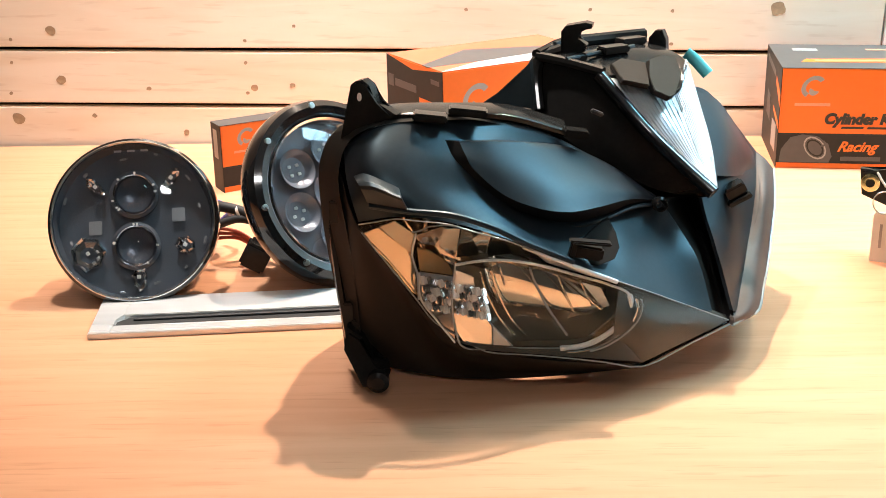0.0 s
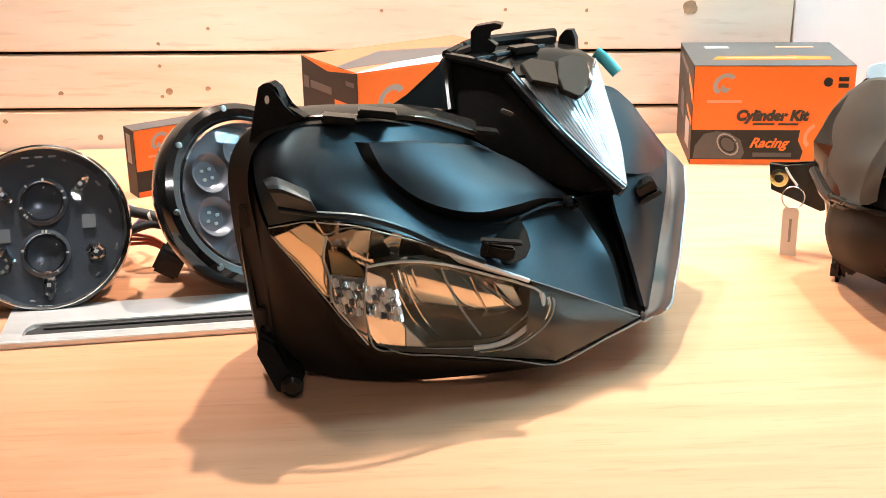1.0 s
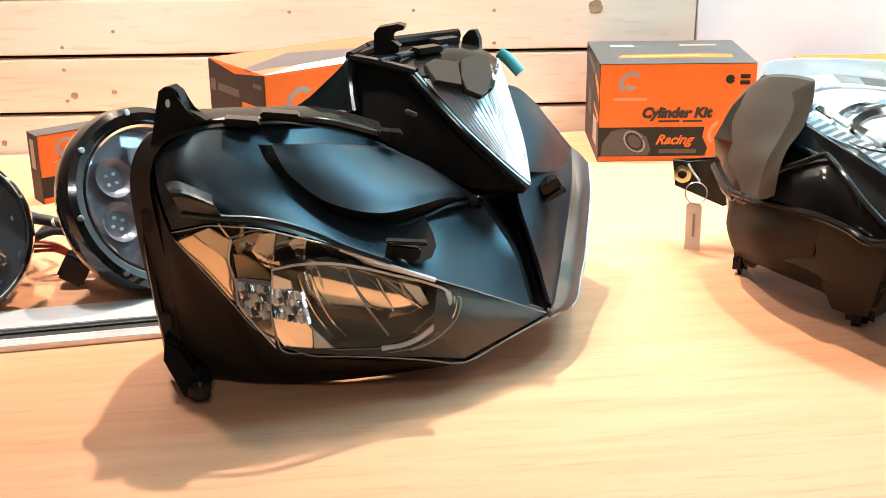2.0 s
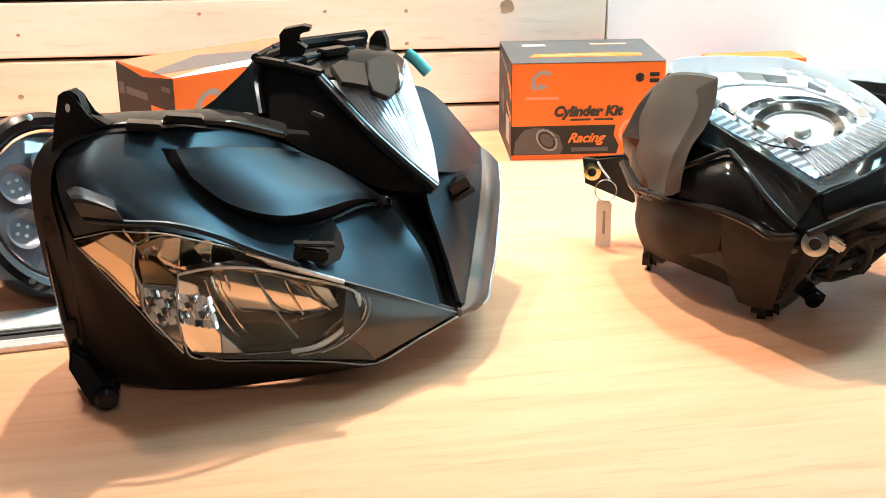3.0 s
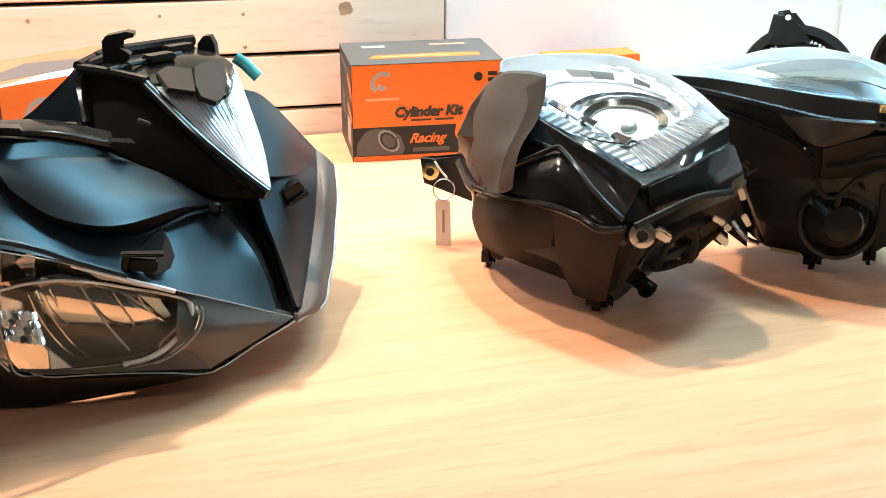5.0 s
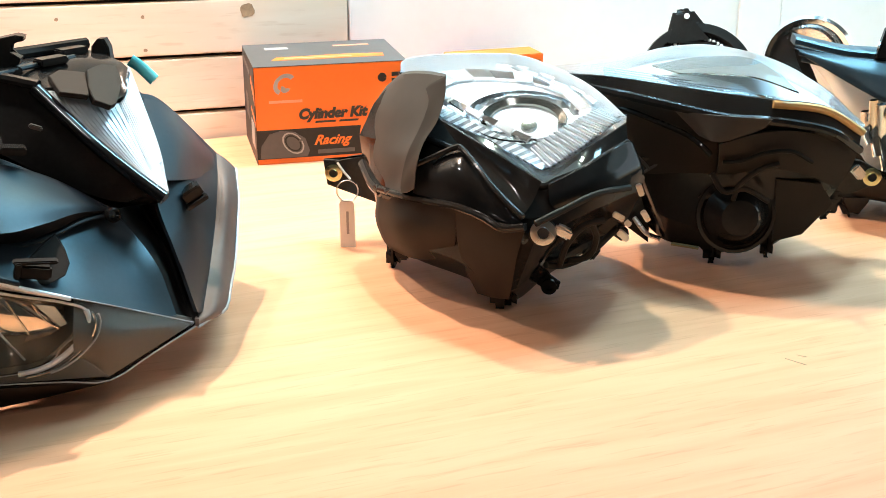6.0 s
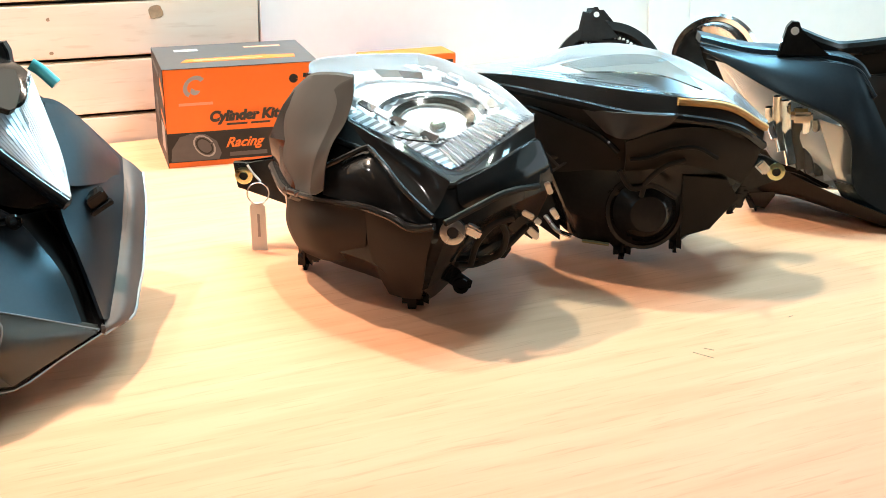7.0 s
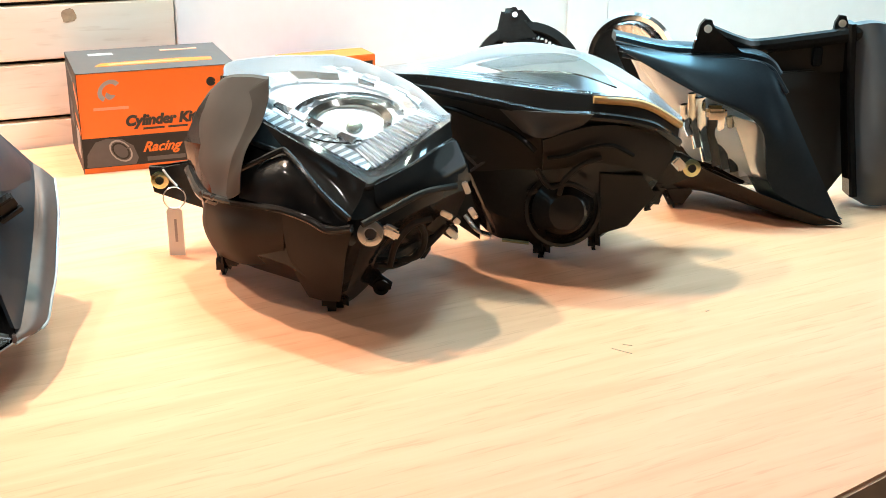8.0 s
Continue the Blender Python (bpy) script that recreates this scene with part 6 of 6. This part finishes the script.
def angular_headlight():
    t = thing("angular_headlight", (1.99, 1.10, 0.0), "dark blue black angular twin headlight with clear lens", "headlight", -27.3)
    part("cover", sheet(L4_FAIR, 0.004, 6), SATIN, t)
    part("base", sheet(L4_BASE, 0.004, 6), SOFTB, t)
    part("top_rim", band(L4_TOP, 0.03, 0.010), SATIN, t)
    for k in range(3):
        part("top_step", tube([Vector(p) + Vector((0.004 * k, -0.006 - 0.004 * k, -0.006 - 0.007 * k)) for p in L4_TOP], 0.0028, 6, 8), SATIN, t)
    part("inner_bezel", sheet(L4_LENS, 0.002, 5, lift=-0.034), PEARL, t)
    for pts, r, m in (
        ([(-0.024, 0.014, 0.159), (-0.019, 0.022, 0.122), (-0.013, 0.010, 0.090)], 0.0054, PALETAN),
        ([(-0.013, 0.014, 0.154), (-0.007, 0.022, 0.112), (0.001, 0.010, 0.073)], 0.0068, CHROME),
        ([(0.003, 0.014, 0.144), (0.007, 0.022, 0.103), (0.013, 0.010, 0.067)], 0.0061, BEZEL),
        ([(0.015, 0.014, 0.137), (0.019, 0.022, 0.097), (0.024, 0.010, 0.062)], 0.0068, CHROME),
        ([(0.027, 0.014, 0.130), (0.031, 0.022, 0.092), (0.036, 0.010, 0.059)], 0.0054, DARKCHROME),
        ([(0.037, 0.014, 0.126), (0.042, 0.022, 0.087), (0.048, 0.010, 0.053)], 0.0061, PEARL),
        ([(0.049, 0.014, 0.120), (0.055, 0.022, 0.080), (0.062, 0.010, 0.046)], 0.0068, FROST),
        ([(-0.033, 0.014, 0.145), (-0.029, 0.022, 0.123), (-0.023, 0.010, 0.106)], 0.0048, CHROME),
    ):
        part("reflector_flute", tube(pts, r, 5, 10, 0.5), m, t)
    part("bulb_shield", brick_shape((0.026, 0.012, 0.014), (0.006, 0.004, 0.135), 0.004), PALETAN, t)
    liner = [Vector(p) for r in L4_LENS for p in r] + [Vector(p) for p in L4_BASE[0][:3] + L4_FAIR[3][2:4]]
    part("back_liner", hull([p + Vector((0.004, d, 0)) for p in liner for d in (0.052, 0.066)]), PEARL, t)
    part("lens_end", slab([(0.025, 0.0, 0.134), (0.064, 0.0, 0.122), (0.085, 0.0, 0.093), (0.091, 0.0, 0.037), (0.064, 0.0, 0.037), (0.044, 0.0, 0.087)], (0, 0.006, 0), 0.001), FROST, t)
    part("lower_trim", slab([(0.049, -0.01, 0.059), (0.087, -0.01, 0.05), (0.173, -0.01, 0.003), (0.137, -0.01, 0.003), (0.066, -0.01, 0.031)], (0, 0.008, 0), 0.001), SATIN, t)
    part("amber_bulb", brick_shape((0.024, 0.010, 0.012), (0.006, 0.012, 0.138), 0.004), AMBER, t)
    part("lens", sheet(L4_LENS, 0.003, 6), GLASS, t, "clear angular lens")
    part("lens_edge", tube(L4_LENS[2], 0.0013, 6, 8), RIPPLE, t)
    part("ear", slab([(-0.024, 0.03, 0.205), (-0.016, 0.03, 0.240), (-0.010, 0.03, 0.247), (-0.002, 0.03, 0.246), (0.004, 0.03, 0.232), (0.040, 0.03, 0.205)], (0, 0.012, 0), 0.002), BLACK, t)
    # White disc again, painted for the bright view through the hole.
    part("ear_hole_disc", turned([(0.005, 0), (0.005, 0.001), (0, 0.001)], 20, pose(-0.007, 0.0292, 0.236, 90, 0, 0)), PAPER, t)
    part("cross_bar", tube([(0.0, 0.05, 0.228), (0.04, 0.06, 0.212), (0.068, 0.075, 0.206), (0.13, 0.09, 0.210), (0.205, 0.10, 0.218)], 0.010, 6, 10), BLACK, t)
    part("cross_panel", slab([(0.062, 0.08, 0.206), (0.205, 0.105, 0.212), (0.207, 0.105, 0.168), (0.110, 0.085, 0.164)], (0, 0.006, 0), 0.002), SOFTB, t)
    part("cross_window", brick_shape((0.014, 0.004, 0.026), (0.150, 0.090, 0.190), 0.002), GLOSSB, t)
    part("back_panel", slab([(0.085, 0.06, 0.175), (0.205, 0.12, 0.170), (0.215, 0.12, 0.03), (0.16, 0.03, 0.02)], (0, 0.008, 0), 0.002), SOFTB, t)
    ear2 = [(0.170, 0.10, 0.205), (0.173, 0.10, 0.232), (0.178, 0.10, 0.241), (0.186, 0.10, 0.240), (0.190, 0.10, 0.230), (0.196, 0.10, 0.206)]
    part("ear", slab(ear2, (0, 0.010, 0), 0.002), BLACK, t)
    part("ear_hole_disc", turned([(0.005, 0), (0.005, 0.001), (0, 0.001)], 20, pose(0.181, 0.0992, 0.231, 90, 0, 0)), PAPER, t)
    part("far_half", sheet([[(0.196, 0.10, 0.228), (0.222, 0.085, 0.234), (0.262, 0.11, 0.222), (0.30, 0.16, 0.20)], [(0.200, 0.09, 0.14), (0.226, 0.060, 0.15), (0.270, 0.07, 0.14), (0.32, 0.14, 0.13)], [(0.204, 0.07, 0.07), (0.226, 0.042, 0.06), (0.270, 0.05, 0.05), (0.32, 0.12, 0.05)], [(0.208, 0.06, 0.008), (0.224, 0.04, 0.004), (0.262, 0.05, 0.006), (0.30, 0.10, 0.01)]], 0.02, 6), FARH, t)
    part("far_rim", band([(0.192, 0.09, 0.232), (0.196, 0.08, 0.14), (0.201, 0.065, 0.07), (0.206, 0.055, 0.012)], 0.03, 0.010), BLACK, t)
    part("foot", hull([Vector((x, y, z)) for x, z in ((-0.052, 0.03), (-0.036, 0.0), (-0.022, 0.0), (0.0, 0.034)) for y in (0.04, 0.07)]), BLACK, t)
    part("core", hull([Vector(p) + Vector((0, 0.05, 0)) for p in L4_FAIR[0][:3] + [(0.06, 0.0, 0.03), (-0.03, 0.05, 0.03), (0.0, 0.09, 0.012), (0.1, 0.05, 0.012)]] + [Vector((0.0, 0.14, 0.16)), Vector((0.08, 0.14, 0.05))]), BLACK, t)


def chrome_headlamp():
    t = thing("chrome_spot_lamp", (1.981, 1.263, 0.0), "small round chrome rimmed lamp on a black bracket", "lamp", -27.3)
    m = pose(0, 0, 0.178, 76, 0, -18)
    part("housing", turned([(0, -0.07), (0.03, -0.066), (0.048, -0.035), (0.053, -0.01), (0.053, 0.0)], 48, m), GLOSSB, t)
    part("rim", turned([(0.052, -0.016), (0.0585, -0.010), (0.0595, 0.002), (0.055, 0.008), (0.049, 0.004), (0.048, -0.002)], 64, m), CHROME, t, "bright chrome rim")
    part("reflector", turned([(0.049, 0.0), (0.035, -0.016), (0.014, -0.024), (0, -0.024)], 40, m), CHROME, t)
    for k in range(9):
        x = -0.036 + 0.009 * k
        half = math.sqrt(0.046 ** 2 - x * x)
        part("lens_flute", tube([m @ Vector((x, -half, 0.003)), m @ Vector((x, 0, 0.009)), m @ Vector((x, half, 0.003))], 0.0014, 4, 6), RIPPLE, t)
    part("lens", turned([(0.049, 0.004), (0.03, 0.009), (0, 0.011)], 48, m), GLASS, t)
    part("bracket", tube([(0, 0.03, 0.004), (0, 0.03, 0.05), (0, 0.03, 0.115)], 0.012, 5, 12), BLACK, t)
    part("base", turned([(0.04, 0.0), (0.04, 0.006), (0.014, 0.012), (0, 0.012)], 32, Matrix.Translation((0, 0.03, 0))), BLACK, t)


def led_ring_lamp():
    t = thing("led_ring_lamp", (2.03, 1.60, 0.080), "black finned lamp with a row of white dots", "headlamp", -27.3, tilt=70.0)
    part("housing", turned([(0, -0.05), (0.06, -0.045), (0.085, -0.02), (0.092, 0.0), (0.090, 0.008), (0.076, 0.012), (0.072, 0.004), (0, 0.0)], 64), BLACK, t)
    for k in range(24):
        a = math.pi * (0.12 + 0.76 * k / 23)
        m = Matrix.Translation((0.066 * math.cos(a), 0.066 * math.sin(a), 0.006))
        part("led_dot", turned([(0.0026, 0.0), (0.0026, 0.003), (0, 0.0045)], 10, m), PAPER, t)
    for k in range(9):
        part("fin", brick_shape((0.10 - 0.006 * abs(k - 4), 0.003, 0.02), (-0.01, -0.03 + 0.011 * k, 0.006), 0.0008), BLACK, t, smooth=0)
    part("top_lug", hull([Vector((x, y, z)) for x, y in ((-0.054, 0.050), (0.032, 0.060), (-0.040, 0.112), (-0.012, 0.114)) for z in (-0.012, 0.012)]), BLACK, t)
    # No hole is cut: a white disc paints the brightness behind it.
    part("lug_hole_disc", turned([(0.0045, 0), (0.0045, 0.001), (0, 0.001)], 16, Matrix.Translation((-0.02, 0.10, 0.0135))), PAPER, t)


single_headlight(), wide_headlight(), angular_headlight(), chrome_headlamp(), led_ring_lamp()


# ---- frames of the two windows, both out of view ----
def window(name, m, wide, high):
    w = tagged(new(name), "unseen daylight window in a white frame", "window", kind="structure")
    w.matrix_world = m
    for y in (-wide / 2 + 0.02, 0.0, wide / 2 - 0.02):
        part("window_frame", brick_shape((0.05, 0.04, high), (0, y, high / 2), 0.003), WHITE, w, smooth=0)
    for z in (0.02, high - 0.02):
        part("window_frame", brick_shape((0.046, wide - 0.08, 0.04), (0, 0, z), 0.003), WHITE, w, smooth=0)


window("window_1", pose(3.86, 0.72, 0.1), 1.7, 1.5)
# Unseen window added behind the lamp that feeds the blue sheen.
window("added_window", pose(2.95, 1.93, 0.35, 0, 0, 90), 1.2, 1.3)


# ---- boards of the pine wall ----
def boards():
    wall = bpy.data.objects["wall_back"]
    pitch, gap = 0.0865, 0.006
    for k in range(-2, 22):
        z = 0.0515 + pitch * k
        bm = brick_shape((3.26, 0.018, pitch - gap), (0, 0, pitch / 2), 0.002)
        ob = part("plank", bm, PINE, None, smooth=0)
        ob.matrix_world = pose(-0.098, WALL_Y + 0.009, z + 0.0189, 0, 1.15, 0)
        keep = ob.matrix_world.copy()
        ob.parent = wall
        ob.matrix_parent_inverse = wall.matrix_world.inverted()
        ob.matrix_basis = keep


boards()


def knots():
    """Knots and nail heads of the boards, each a rough oval let into the face."""
    wall = bpy.data.objects["wall_back"]
    spots = [(0.209, 0.165, 3), (0.272, 0.178, 8), (0.206, 0.130, 3), (0.279, 0.102, 8), (0.413, 0.086, 4), (0.199, 0.082, 3), (0.206, 0.042, 10),
             (0.324, 0.045, 4), (0.465, 0.016, 5), (0.566, 0.158, 3), (0.565, 0.124, 3), (0.576, 0.085, 6), (0.565, 0.077, 3), (0.642, 0.179, 3),
             (0.635, 0.088, 4), (0.903, 0.200, 3), (1.090, 0.197, 3), (1.214, 0.143, 3), (1.214, 0.193, 3), (1.372, 0.194, 12)]
    for x, z, r in spots:
        n = 14
        pts = []
        for k in range(n):
            a = 2 * math.pi * k / n
            q = 0.001 * r * (0.85 + 0.35 * noise.noise(Vector((x * 40 + math.cos(a), z * 40 + math.sin(a), r))))
            pts.append((q * 1.15 * math.cos(a), 0, q * math.sin(a)))
        ob = part("knot", slab(pts, (0, 0.001, 0), 0), KNOT, None, smooth=0)
        ob.parent = wall
        ob.matrix_parent_inverse = wall.matrix_world.inverted()
        ob.matrix_basis = pose(x, WALL_Y - 0.0004, z)


knots()
